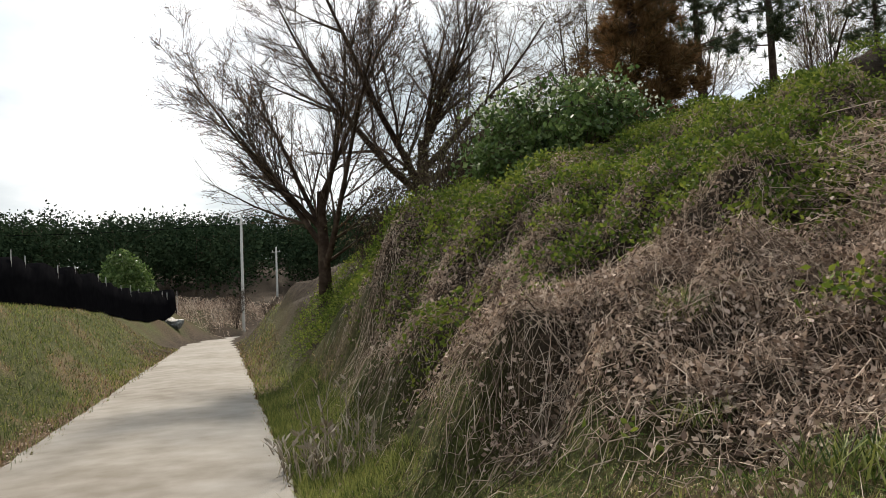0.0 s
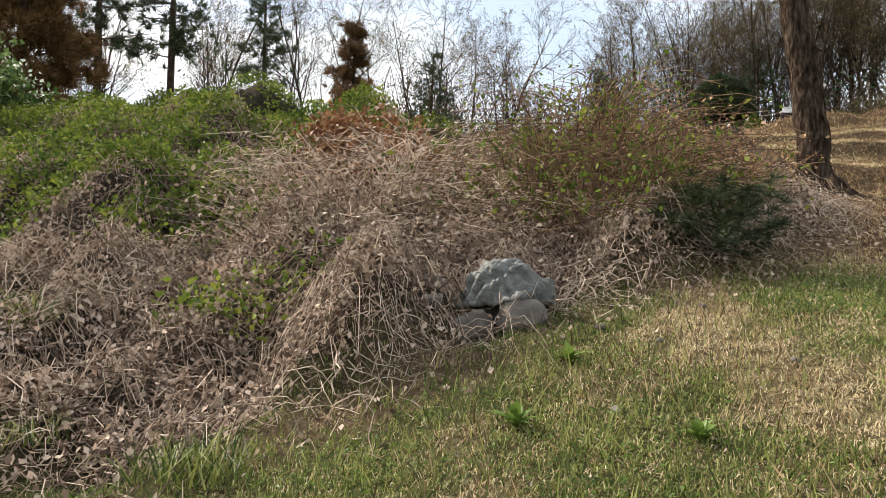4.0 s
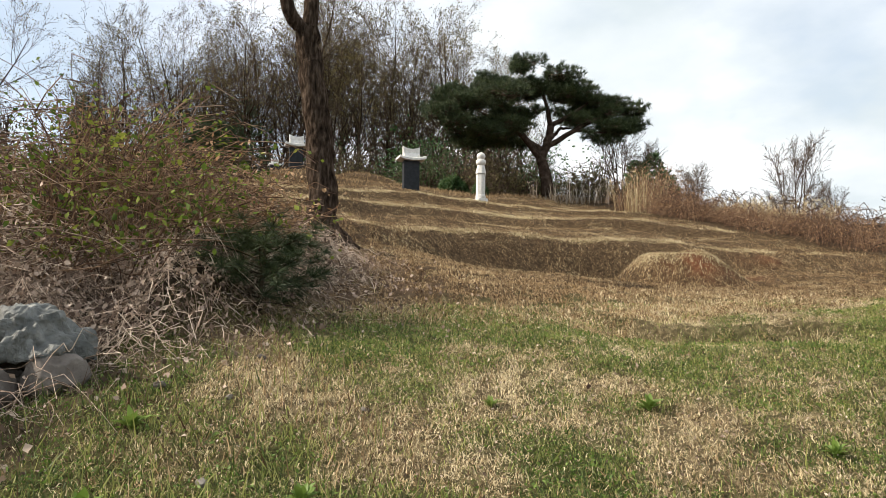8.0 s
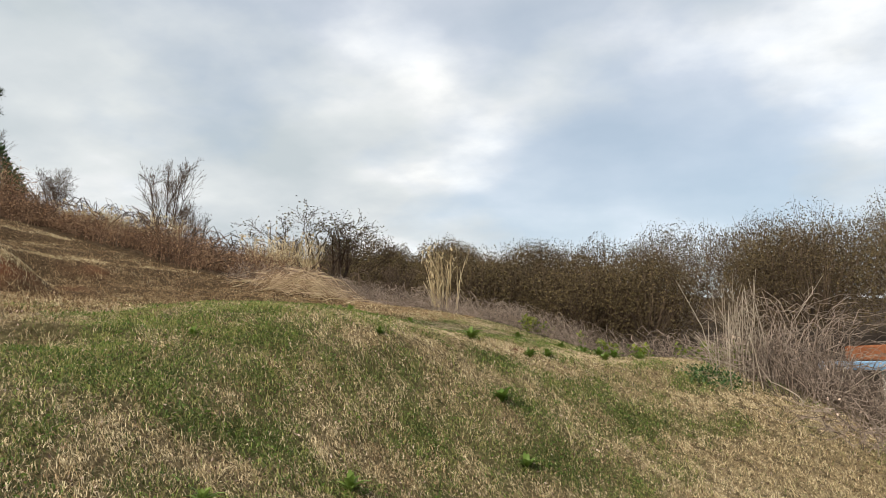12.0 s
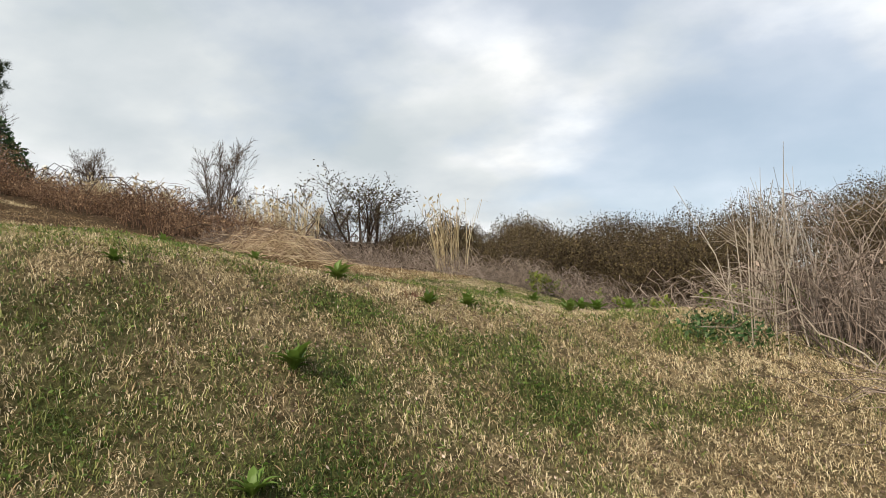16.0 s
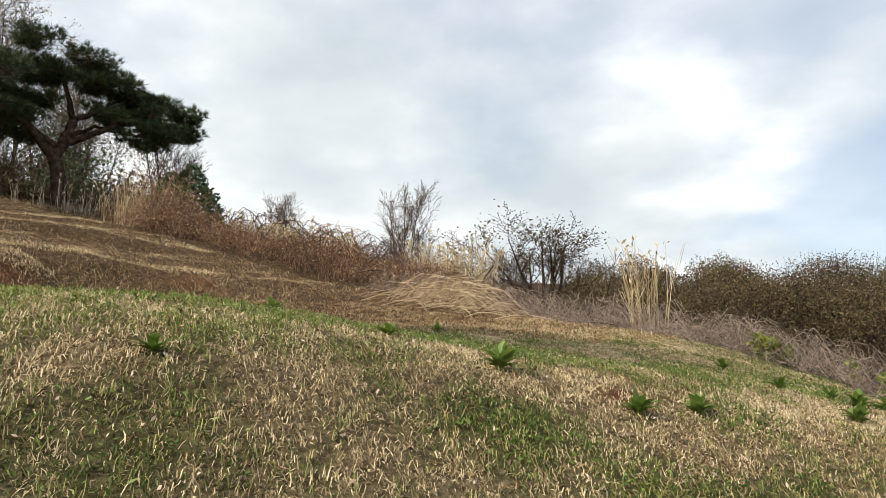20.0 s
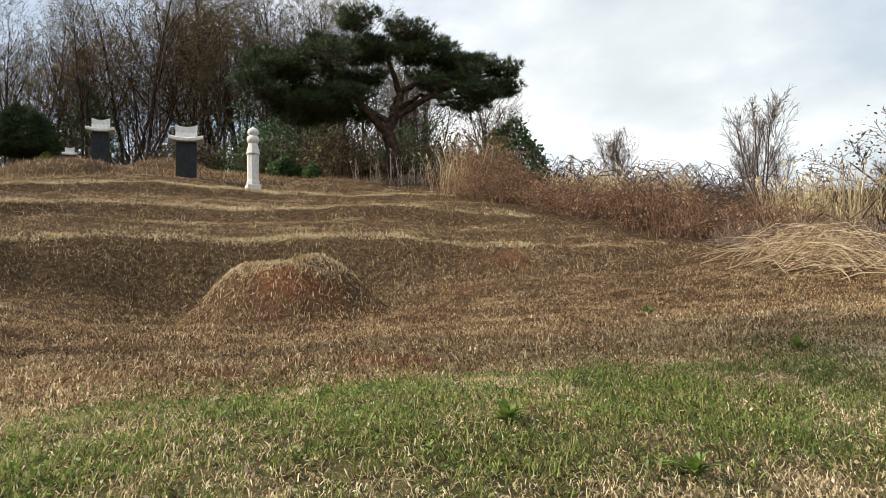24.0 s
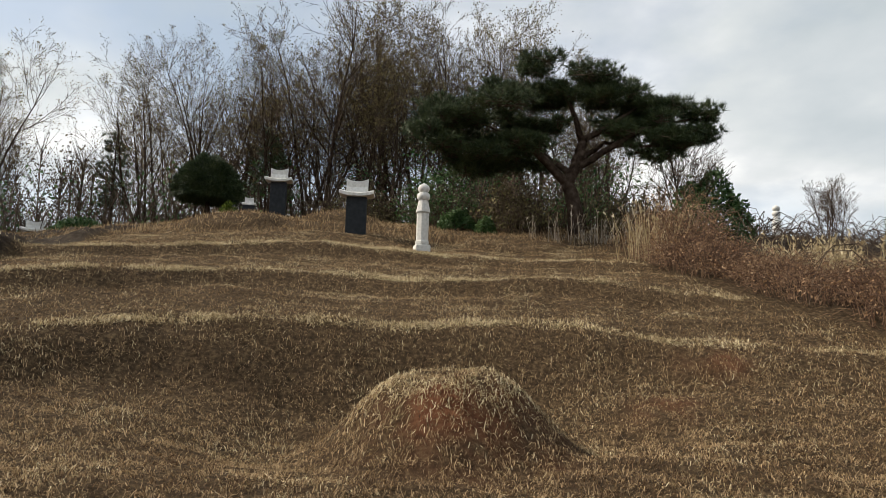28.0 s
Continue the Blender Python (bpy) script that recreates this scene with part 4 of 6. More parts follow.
# the sheet is thrown over the stones: a peak, ridges that run down from it, and a ragged hem
sheet = new("tarpaulin")
n_u, n_v = 96, 34
u, v = np.meshgrid(np.linspace(0, 2 * np.pi, n_u, endpoint=False), np.linspace(0.02, 1, n_v))
fold = np.abs(((u * 1.6 + 1.5 * v + 0.35 * np.sin(u * 3 + 2)) % 1.0) - 0.5) * 2
crease = np.abs(((u * 3.3 - 1.7 * v + 0.2 * np.sin(u * 5)) % 1.0) - 0.5) * 2
drape = v ** 1.1 * (0.86 + 0.22 * (fold - 0.5) * v + 0.10 * (crease - 0.5) * v)
hem = 0.5 * np.sin(u * 3 + 1.0) + 0.25 * np.sin(u * 7 + 2)
tuck = np.abs(((v * 4.5 + 0.25 * np.sin(u * 2.0 + 1)) % 1.0) - 0.5) * 2
px = drape * np.cos(u) * 0.36
py = drape * np.sin(u) * 0.40
wrap = np.abs(((v * 2.6 + u * 0.64 + 0.22 * np.sin(u * 3)) % 1.0) - 0.5) * 2
px, py = px * (1 + 0.16 * (wrap - 0.5)), py * (1 + 0.16 * (wrap - 0.5))
pz = 0.31 * (1 - v ** 2.7) - 0.04 + 0.05 * (wrap - 0.5) * np.clip(v * 2, 0, 1) + 0.03 * (fold - 0.5) * v + 0.03 * (crease - 0.5) * v + 0.035 * hem * v**2 + 0.07 * np.cos(u) * v**3 - 0.020 * tuck * np.clip(v * 2, 0, 1)
pts = np.stack([px, py, pz], -1).reshape(-1, 3)
k = (np.arange(n_v - 1)[:, None] * n_u + np.arange(n_u)[None]).ravel()
kn = (np.arange(n_v - 1)[:, None] * n_u + (np.arange(n_u)[None] + 1) % n_u).ravel()
cloth = child("cloth", mesh_from("cloth", pts, np.stack([k, k + n_u, kn + n_u, kn], 1), M_TARP), sheet)
mod = cloth.modifiers.new("thickness", "SOLIDIFY")
mod.thickness = 0.006
sheet.matrix_basis = pose(RX - 0.05, RY, gz(RX, RY) + 0.30, 4, 14, 0)
tagged(sheet, "crumpled pale grey plastic sheet over boulders", "tarpaulin")


# ---- trees ----
def grow(r, p, d, length, radius, level, top, out, tips, up, wander, kids, spread, lens, first):
    """Adds the rows of one branch and all that springs from it to out, by level; each main limb in a list of its own."""
    n = (7, 6, 4, 2, 2)[min(level, 4)]
    d, p = Vector(d), Vector(p)
    sl, r0 = length / n, radius
    if level == 1:
        out[1].append([])
    mine = out[1][-1] if level == 1 else out[level]
    for k in range(n):
        d = (d + Vector(r.normal(0, wander, 3)) + Vector((0, 0, up * 0.25))).normalized()
        e = p + d * sl
        r1 = max(radius * (1 - (0.45 if level == 0 and lens[0] > 1 else 0.8) * (k + 1) / n), 0.004)
        mine.append((*p, r0, *e, r1))
        if level < top:
            for _ in range(int(kids[level] / n + r.rand())):
                if (k + r.rand()) / n < (first if level == 0 else 0.12):
                    continue
                s = p.lerp(e, r.rand())
                side = d.cross(Vector(r.normal(0, 1, 3))).normalized()
                a = spread[min(level, len(spread) - 1)] * (0.6 + 0.7 * r.rand())
                nd = d * math.cos(a) + side * math.sin(a)
                nl = length * lens[level] * (1.15 - 0.6 * (k + 0.5) / n) * (0.7 + 0.5 * r.rand())
                grow(r, s, nd, nl, max(r1 * 0.6, 0.006), level + 1, top, out, tips, up, wander * 1.2, kids, spread, lens, first)
        p, r0 = e, r1
    tips.append(tuple(p))


def bare_tree(name, label, seed, height, radius, bud_mat=None, buds=0, top=3, up=0.3, kids=(12, 9, 6), spread=(0.7,), lean=(0, 0), bud_size=0.05, stems=1, thin=0.007, lens=(0.6, 0.5, 0.5, 0.45), first=0.3, far=False):
    r = np.random.RandomState(seed)
    out, tips = [[], [], [], [], []], []
    for s in range(stems):
        a = 6.28 * s / max(1, stems) + r.rand()
        k = 0.0 if stems == 1 else 0.22
        grow(r, (0.1 * math.cos(a) * (stems > 1), 0.1 * math.sin(a) * (stems > 1), -0.1), (lean[0] + k * math.cos(a), lean[1] + k * math.sin(a), 1), height * (1 - 0.15 * r.rand() * (stems > 1)), radius, 0, top, out, tips, up, 0.045 if stems == 1 else 0.07, kids, spread, lens, first)
    root = new(name)
    child("trunk", mesh_from("trunk", *pipe(out[0], 8), M_BARK, True), root)
    for limb in out[1]:
        child("limb", mesh_from("limb", *pipe(limb, 5), M_BARK, True), root)
    fine = np.array(out[2] + out[3] + out[4])
    fine[:, 3], fine[:, 7] = np.maximum(fine[:, 3], thin), np.maximum(fine[:, 7], thin * 0.7)
    child("twig_mass", mesh_from("twig_mass", *(ribbons(fine, r) if far else tubes(fine, 3)), M_TWIG), root, kind="stuff")
    if buds:
        t = np.array(tips)[r.randint(0, len(tips), buds)] + r.normal(0, 0.10, (buds, 3))
        child("bud_mass", mesh_from("bud_mass", *leaves(t, bud_size, r), bud_mat), root, kind="stuff")
    return tagged(root, label, "tree")


def put(ob, x, y, turn=0.0, size=1.0, sink=0.05):
    ob.matrix_basis = pose(x, y, gz(x, y) - sink, 0, 0, turn) @ Matrix.Diagonal((size, size, size, 1))
    return ob


def again(ob, x, y, turn=0.0, size=1.0, sink=0.05):
    c = copy_thing(ob, pose(x, y, gz(x, y) - sink, 0, 0, turn))
    c.scale = (size, size, size)
    return c


# two broad bare trees above the road
put(bare_tree("bare_tree", "tall bare spreading tree with reddish buds beside the farm road", 101, 2.6, 0.17, M_RUSTLEAF, 9000, 4, 0.20, (11, 17, 13, 9), (0.55, 0.6), (0.05, 0.1), 0.022, 1, 0.0034, (2.3, 0.5, 0.48, 0.45), 0.35), -9.5, -21.3, 20, 1.3)
put(bare_tree("bare_tree", "large dark bare tree with forked limbs on the bank", 104, 2.4, 0.24, M_RUSTLEAF, 4000, 4, 0.16, (12, 16, 13, 9), (0.8, 0.65), (-0.05, 0.0), 0.022, 1, 0.0036, (2.9, 0.5, 0.48, 0.45), 0.3), -12.0, -19.8, 70, 1.15)
slim = []
for k in range(6):
    slim.append(bare_tree("woodland_tree", "slender bare woodland tree with a haze of pale buds", 110 + k, 9.3, 0.085, M_BUD, 2600, 3, 0.13, (17, 10, 6), (0.62, 0.75), (0, 0), 0.046, 1 + k % 2, 0.0085, (0.46, 0.5, 0.5), 0.26, True))
    tagged(slim[-1], group="trees of the wood on the crest")
r = np.random.RandomState(21)
spots = []
while len(spots) < 78:
    turn = radians(60 + 92 * r.rand())
    d = 34 + 11 * r.rand()
    if math.degrees(turn) > 98:
        d = 27 + 15 * r.rand()
    x, y = -3 - d * math.sin(turn), 4 + d * math.cos(turn)
    if x > -13 or y > 8.3 - 0.40 * (x + 4.2) or (-9 < y and x > -36.5) or (math.degrees(turn) > 98 and r.rand() < 0.4):
        continue
    if math.degrees(turn) > 98 and sum(b < -9 for a, b in spots) > 20:
        continue
    if all(math.hypot(x - a, y - b) > 1.3 for a, b in spots):
        spots.append((x, y))
tall_row = [(-38.5 - 5 * r.rand(), 9.5 + 0.75 * k + 0.5 * r.rand()) for k in range(17)]
for k, (x, y) in enumerate(spots + tall_row):
    big = 1.0 + 0.25 * r.rand() - 0.22 * (y > 18.5) if k >= 78 else 0.62 + 0.28 * r.rand() + 0.16 * math.exp(-((y - 8) / 5) ** 2) - 0.2 * step(12, 20, y)
    if k < 6:
        put(slim[k], x, y, r.rand() * 360, big)
    else:
        again(slim[k % 6], x, y, r.rand() * 360, big)


# ---- conifers ----
def conifer(name, label, seed, height, spread, mat, whorls=13, bare_share=0.3, tuft=30, droop=0.1, dense=1.0):
    """A conifer with whorls of boughs that carry tufts of needles."""
    r = np.random.RandomState(seed)
    segs = [(0, 0, -0.1, 0.13, 0.1, 0.05, height * 0.5, 0.09), (0.1, 0.05, height * 0.5, 0.09, 0, 0, height, 0.02)]
    boughs, places, dirs = [], [], []
    for w in range(whorls):
        t = bare_share + (1 - bare_share) * w / whorls
        for _ in range(5):
            a, l = r.rand() * 6.28, spread * (1.12 - 0.85 * (t - bare_share) / (1 - bare_share)) * (0.55 + 0.6 * r.rand())
            z0 = height * t + r.normal(0, 0.15)
            e = np.array((l * math.cos(a), l * math.sin(a), z0 + l * (0.25 - droop)))
            o = np.array((0, 0, z0))
            boughs.append((*o, 0.025, *e, 0.008))
            m = int(9 * dense * l / spread + 3)
            for q in np.linspace(0.3, 1.0, m):
                places.append(o + (e - o) * q + r.normal(0, 0.14, 3))
                dirs.append((math.cos(a), math.sin(a), 0.5))
    root = new(name)
    child("trunk", mesh_from("trunk", *tubes(segs, 7), M_BARK, True), root)
    child("bough_mass", mesh_from("bough_mass", *tubes(boughs, 4), M_TWIG), root, kind="stuff")
    child("foliage", mesh_from("foliage", *needle_tufts(np.array(places), np.array(dirs), r, tuft, 0.30, 0.012), mat), root, kind="stuff")
    return tagged(root, label, "tree")


rust = conifer("larch", "bushy conifer with rust-brown winter foliage", 131, 7.4, 1.6, M_RUSTLEAF, 20, 0.08, 40, 0.12, 2.0)
put(rust, -14.6, -13.4, 0, 1.0)
again(rust, -26.5, -10.0, 80, 0.7)
wild_pine = conifer("wild_pine", "thin dark wild pine in the wood", 132, 8.0, 1.7, M_NEEDLE, 9, 0.35, 30, 0.05, 0.9)
put(wild_pine, -19.0, -12.5, 0, 0.95)
for x, y, s in ((-25, -12.8, 0.85), (-32.5, -8.5, 0.7), (-40, -1.5, 0.7), (-37.5, 5.5, 0.6), (-20.5, -16, 1.1)):
    again(wild_pine, x, y, x * 37 % 360, s)


# ---- the old spreading pine on the crest ----
def limb_rows(path, r0, r1, cuts=5, r=None):
    """A bent limb through a few places as rows for tubes()."""
    p = np.array(path, float)
    t = np.linspace(0, len(p) - 1, cuts * (len(p) - 1) + 1)
    c = np.stack([np.interp(t, range(len(p)), p[:, k]) for k in range(3)], 1)
    c[1:-1] = (c[:-2] + 2 * c[1:-1] + c[2:]) / 4
    c[1:-1] += r.normal(0, 0.02, c[1:-1].shape)
    w = np.linspace(r0, r1, len(c))
    return np.column_stack([c[:-1], w[:-1], c[1:], w[1:]])


old = new("old_pine")
r = np.random.RandomState(141)
rows = [limb_rows([(0, 0.05, -0.2), (0.05, -0.1, 0.9), (0, -0.3, 1.6)], 0.26, 0.2, 5, r), limb_rows([(0, -0.3, 1.6), (0.1, 0.1, 2.5), (0.0, 0.15, 3.0)], 0.19, 0.13, 5, r)]
limbs = [limb_rows(p, a, b, 5, r) for p, a, b in (
    ([(0, -0.3, 1.55), (0.3, -1.5, 2.6), (0.2, -2.9, 2.5), (0, -4.3, 2.8)], 0.15, 0.03),
    ([(0, -0.2, 1.9), (-0.8, -1.3, 2.9), (-1.2, -2.6, 3.6)], 0.11, 0.03),
    ([(0, 0.15, 3.0), (0.3, -0.2, 3.7), (0.4, -0.7, 4.6)], 0.11, 0.03),
    ([(0, 0.15, 2.9), (0.2, 1.2, 3.6), (0.1, 2.2, 4.3)], 0.11, 0.03),
    ([(0.05, 0.0, 2.1), (0.5, 1.85, 3.3), (0.4, 3.7, 3.8)], 0.12, 0.03),
    ([(0.05, 0.05, 2.3), (-0.9, 1.2, 3.2), (-1.3, 2.2, 3.4)], 0.09, 0.03),
    ([(0.2, 1.0, 2.8), (0.7, 2.2, 2.75), (0.6, 3.3, 2.8)], 0.06, 0.02))]
pads = ((0, -2.8, 3.6, 1.9, 0.95), (0.2, -4.1, 2.7, 1.2, 0.6), (-0.6, -2.2, 2.9, 1.2, 0.5), (0.1, -0.7, 4.85, 1.8, 0.6), (0, 0.9, 4.55, 1.3, 0.5), (0.1, 2.9, 4.05, 1.15, 0.32), (0.5, 2.6, 2.8, 1.3, 0.6),
        (0.4, 3.8, 3.85, 0.6, 0.25), (-0.2, -1.0, 3.5, 0.9, 0.35), (0.1, 1.2, 3.2, 0.6, 0.25), (-0.8, -1.8, 4.5, 1.3, 0.5), (-1.0, 1.6, 3.8, 1.1, 0.4), (0.3, 3.5, 3.3, 0.7, 0.3), (-0.3, -3.6, 2.2, 1.5, 0.6), (-0.5, -4.4, 3.2, 1.1, 0.5), (-0.6, -1.5, 2.3, 1.0, 0.4), (0, -1.7, 4.25, 1.4, 0.55), (0, -3.5, 3.3, 1.3, 0.6), (0.2, -2.4, 2.5, 1.2, 0.5), (0.1, 0.3, 4.2, 0.9, 0.35), (0.3, 2.2, 3.5, 1.0, 0.3), (0.0, 1.8, 4.3, 1.0, 0.3))
places, dirs, twigs = [], [], []
layers = []
for cx, cy, cz, wide, tall in pads:
    for _ in range(int(2 + 3.1 * wide)):
        q, a = math.sqrt(r.rand()), r.rand() * 6.283
        layers.append((cx + 0.75 * wide * q * math.cos(a), cy + 0.8 * wide * q * math.sin(a), cz + tall * (1.5 * r.rand() - 0.7) * (1 - 0.6 * q), 0.34 + 0.30 * wide * r.rand(), 0.13 + 0.10 * r.rand()))
for cx, cy, cz, wide, tall in layers:
    n = int(130 * wide * (0.6 + wide))
    d = r.normal(size=(n, 3))
    d /= np.linalg.norm(d, axis=1, keepdims=True)
    q = (0.45 + 0.6 * r.rand(n, 1) ** 0.6) * (1 + 0.25 * np.sin(d[:, :1] * 5 + d[:, 1:2] * 7))
    p = np.array((cx, cy, cz)) + d * q * (wide * 0.9, wide, tall)
    places.append(p)
    dirs.append(d * (0.6, 0.6, 0.4) + (0, 0, 0.7))
    for e in p[::4]:
        m = np.array((cx, cy, cz - tall * 0.6)) + r.normal(0, 0.25, 3) * (wide, wide, 0.3)
        twigs.append((*m, 0.02, *e, 0.006))
child("trunk", mesh_from("trunk", *pipe(np.concatenate(rows), 9), M_BARK, True), old)
for l in limbs:
    child("limb", mesh_from("limb", *pipe(l, 7), M_BARK, True), old)
child("twig_mass", mesh_from("twig_mass", *tubes(twigs, 3), M_TWIG), old, kind="stuff")
child("foliage", mesh_from("foliage", *needle_tufts(np.concatenate(places), np.concatenate(dirs), r, 18, 0.22, 0.010), M_NEEDLE), old, kind="stuff")
put(old, -27.0, 15.8, 0, 1.03)
tagged(old, "old spreading pine with a bent trunk and flat dark crown", "tree")

# ---- the tall pine trunk beside the thicket ----
tall = new("tall_pine")
r = np.random.RandomState(151)
child("trunk", mesh_from("trunk", *pipe(np.concatenate([limb_rows([(0, 0, -0.15), (0, -0.02, 0.25)], 0.33, 0.22, 3, r), limb_rows([(0, -0.02, 0.25), (0.0, -0.14, 1.5), (0, -0.27, 2.5), (0, -0.36, 3.15)], 0.215, 0.17, 6, r)]), 14), M_PINEBARK, True), tall)
forks = ([(0, -0.30, 2.75), (0.08, -0.62, 3.35), (0.1, -1.1, 4.6), (0, -1.3, 6.2), (0, -1.4, 7.6)], [(0, -0.34, 3.0), (0.0, -0.30, 4.0), (0.0, -0.2, 5.2), (0.1, -0.1, 6.6), (0, 0.1, 8.2)])
for f in forks:
    child("limb", mesh_from("limb", *pipe(limb_rows(f, 0.12, 0.04, 5, r), 9), M_PINEBARK, True), tall)
for k in range(6):
    a = k * 1.05 + 0.3
    child("root", mesh_from("root", *pipe(limb_rows([(0.16 * math.cos(a), 0.16 * math.sin(a), 0.2), (0.4 * math.cos(a), 0.4 * math.sin(a), 0.02 - 0.12 * math.cos(a) * -1), (0.75 * math.cos(a), 0.75 * math.sin(a), -0.12 - 0.3 * math.cos(a))], 0.10, 0.02, 4, r), 7), M_PINEBARK, True), tall)
places, dirs = [], []
for cx, cy, cz, wide in ((0, -1.5, 8.3, 1.4), (0, 0.2, 8.7, 1.5), (0.6, -0.7, 9.3, 1.3), (-0.8, -0.6, 8.8, 1.3)):
    d = r.normal(size=(150, 3))
    d /= np.linalg.norm(d, axis=1, keepdims=True)
    places.append(np.array((cx, cy, cz)) + d * (0.5 + 0.5 * r.rand(150, 1)) * (wide, wide, wide * 0.45))
    dirs.append(d + (0, 0, 0.5))
child("foliage", mesh_from("foliage", *needle_tufts(np.concatenate(places), np.concatenate(dirs), r, 20, 0.26, 0.010), M_NEEDLE), tall, kind="stuff")
put(tall, -11.2, 2.42, 0, 1.0)
tagged(tall, "tall pine with dark furrowed bark rooted in the slope", "tree")


# ---- grave stones ----
def profile(points, sides, mat, name, parent, turn=0.0):
    """A turned or faceted column out of (radius, height) pairs."""
    bm = bmesh.new()
    rings = []
    for rad, h in points:
        rings.append([bm.verts.new((rad * math.cos(turn + 6.28318 * k / sides), rad * math.sin(turn + 6.28318 * k / sides), h)) for k in range(sides)])
    for a, b in zip(rings, rings[1:]):
        for k in range(sides):
            bm.faces.new((a[k], a[(k + 1) % sides], b[(k + 1) % sides], b[k]))
    bm.faces.new(rings[0][::-1])
    bm.faces.new(rings[-1])
    if sides > 10:
        for f in bm.faces:
            f.smooth = True
    return part(name, bm, mat, parent)


def block(name, cx, cy, z0, sx, sy, sz, mat, parent, bevel=0.01):
    bm = bmesh.new()
    bmesh.ops.create_cube(bm, size=1)
    bmesh.ops.scale(bm, vec=(sx, sy, sz), verts=bm.verts)
    bmesh.ops.translate(bm, vec=(cx, cy, z0 + sz / 2), verts=bm.verts)
    bmesh.ops.bevel(bm, geom=bm.edges[:], offset=bevel, segments=2, affect="EDGES", profile=0.5)
    return part(name, bm, mat, parent)


def pillar():
    root = new("grave_pillar")
    s = math.pi / 8
    block("plinth", 0, 0, -0.08, 0.36, 0.36, 0.22, M_GRANITE, root, 0.03)
    profile([(0.155, 0.14), (0.165, 0.17), (0.165, 0.22), (0.145, 0.26), (0.15, 0.90), (0.165, 0.915)], 8, M_GRANITE, "shaft", root, s)
    profile([(0.17, 0.93), (0.175, 0.95), (0.12, 1.20), (0.115, 1.22)], 8, M_GRANITE, "neck", root, s)
    profile([(0.10, 1.21), (0.145, 1.25), (0.16, 1.31), (0.145, 1.38), (0.09, 1.42)], 24, M_GRANITE, "collar", root)
    profile([(0.09, 1.41), (0.13, 1.45), (0.145, 1.51), (0.12, 1.58), (0.05, 1.625), (0.005, 1.645)], 24, M_GRANITE, "cap", root)
    return root


def roof_stone(width, depth, height, parent, z):
    """Upturned eaves with a hollow-backed crest above."""
    bm = bmesh.new()
    n = 12
    rows = []
    for k in range(n + 1):
        u = -1 + 2 * k / n
        lift = 0.07 * abs(u) ** 2.5 * width
        d = depth / 2 * (1 + 0.12 * abs(u) ** 3)
        y, t = u * width / 2, height * 0.16
        rows.append([bm.verts.new(q) for q in ((d, y, z + lift), (d, y, z + lift + t), (d * 0.45, y * 0.9, z + lift * 0.7 + t * 1.7), (-d * 0.45, y * 0.9, z + lift * 0.7 + t * 1.7), (-d, y, z + lift + t), (-d, y, z + lift))])
    for a, b in zip(rows, rows[1:]):
        for k in range(6):
            bm.faces.new((a[k], b[k], b[(k + 1) % 6], a[(k + 1) % 6]))
    bm.faces.new(rows[0])
    bm.faces.new(rows[-1][::-1])
    bmesh.ops.recalc_face_normals(bm, faces=bm.faces[:])
    eaves = part("eave_slab", bm, M_GRANITE, parent, "white granite eaves with upturned ends")
    bm = bmesh.new()
    rows = []
    for k in range(n + 1):
        u = -1 + 2 * k / n
        y = u * width * 0.31
        top = z + height * (0.86 + 0.14 * u * u)
        rows.append([bm.verts.new(q) for q in ((depth * 0.30, y, z + height * 0.2), (depth * 0.13, y, z + height * 0.55), (depth * 0.11, y * 1.02, top), (-depth * 0.11, y * 1.02, top), (-depth * 0.13, y, z + height * 0.55), (-depth * 0.30, y, z + height * 0.2))])
    for a, b in zip(rows, rows[1:]):
        for k in range(6):
            bm.faces.new((a[k], b[k], b[(k + 1) % 6], a[(k + 1) % 6]))
    bm.faces.new(rows[0])
    bm.faces.new(rows[-1][::-1])
    bmesh.ops.recalc_face_normals(bm, faces=bm.faces[:])
    crest = part("crest", bm, M_GRANITE, parent)
    for side in (-1, 1):
        block("crest_end", depth * 0.28, side * width * 0.27, z + height * 0.22, depth * 0.16, width * 0.05, height * 0.2, M_GRANITE, parent, 0.006)
    return eaves


def gravestone(label, x, y, turn, slab_w, slab_h, roof_w, roof_h):
    root = new("gravestone")
    slab = block("slab", 0, 0, -0.15, 0.24 * slab_w / 0.5, slab_w, slab_h + 0.15, M_DARKSTONE, root, 0.008)
    roof_stone(roof_w, roof_w * 0.6, roof_h, root, slab_h)
    root.matrix_basis = pose(x, y, gz(x, y), 0, 0, turn)
    return tagged(root, label, "gravestone", "gravestones on the crest")


p = pillar()
tagged(p, "white granite grave pillar with an octagonal shaft and round cap", "pillar", "pair of grave pillars")
p.matrix_basis = pose(-22.35, 10.45, gz(-22.35, 10.45), 0, 1.0, 5)
p2 = copy_thing(p, pose(-30.7, 24.8, gz(-30.7, 24.8) - 0.3, 0, 0, 20))
gravestone("dark gravestone slab under a white granite roof", -24.6, 8.93, -6, 0.54, 0.98, 0.92, 0.50)
gravestone("tall dark gravestone slab under a white granite roof", -30.9, 6.42, -4, 0.54, 1.30, 0.92, 0.50)
gravestone("low dark gravestone under a broad white roof", -35.8, -3.1, 12, 0.58, 0.55, 0.95, 0.46)
gravestone("small grey gravestone with a little white cap", -30.5, 5.5, 0, 0.40, 0.52, 0.46, 0.28)
post = new("stone_post")
block("shaft", 0, 0, -0.1, 0.16, 0.16, 0.85, M_GRANITE, post, 0.02)
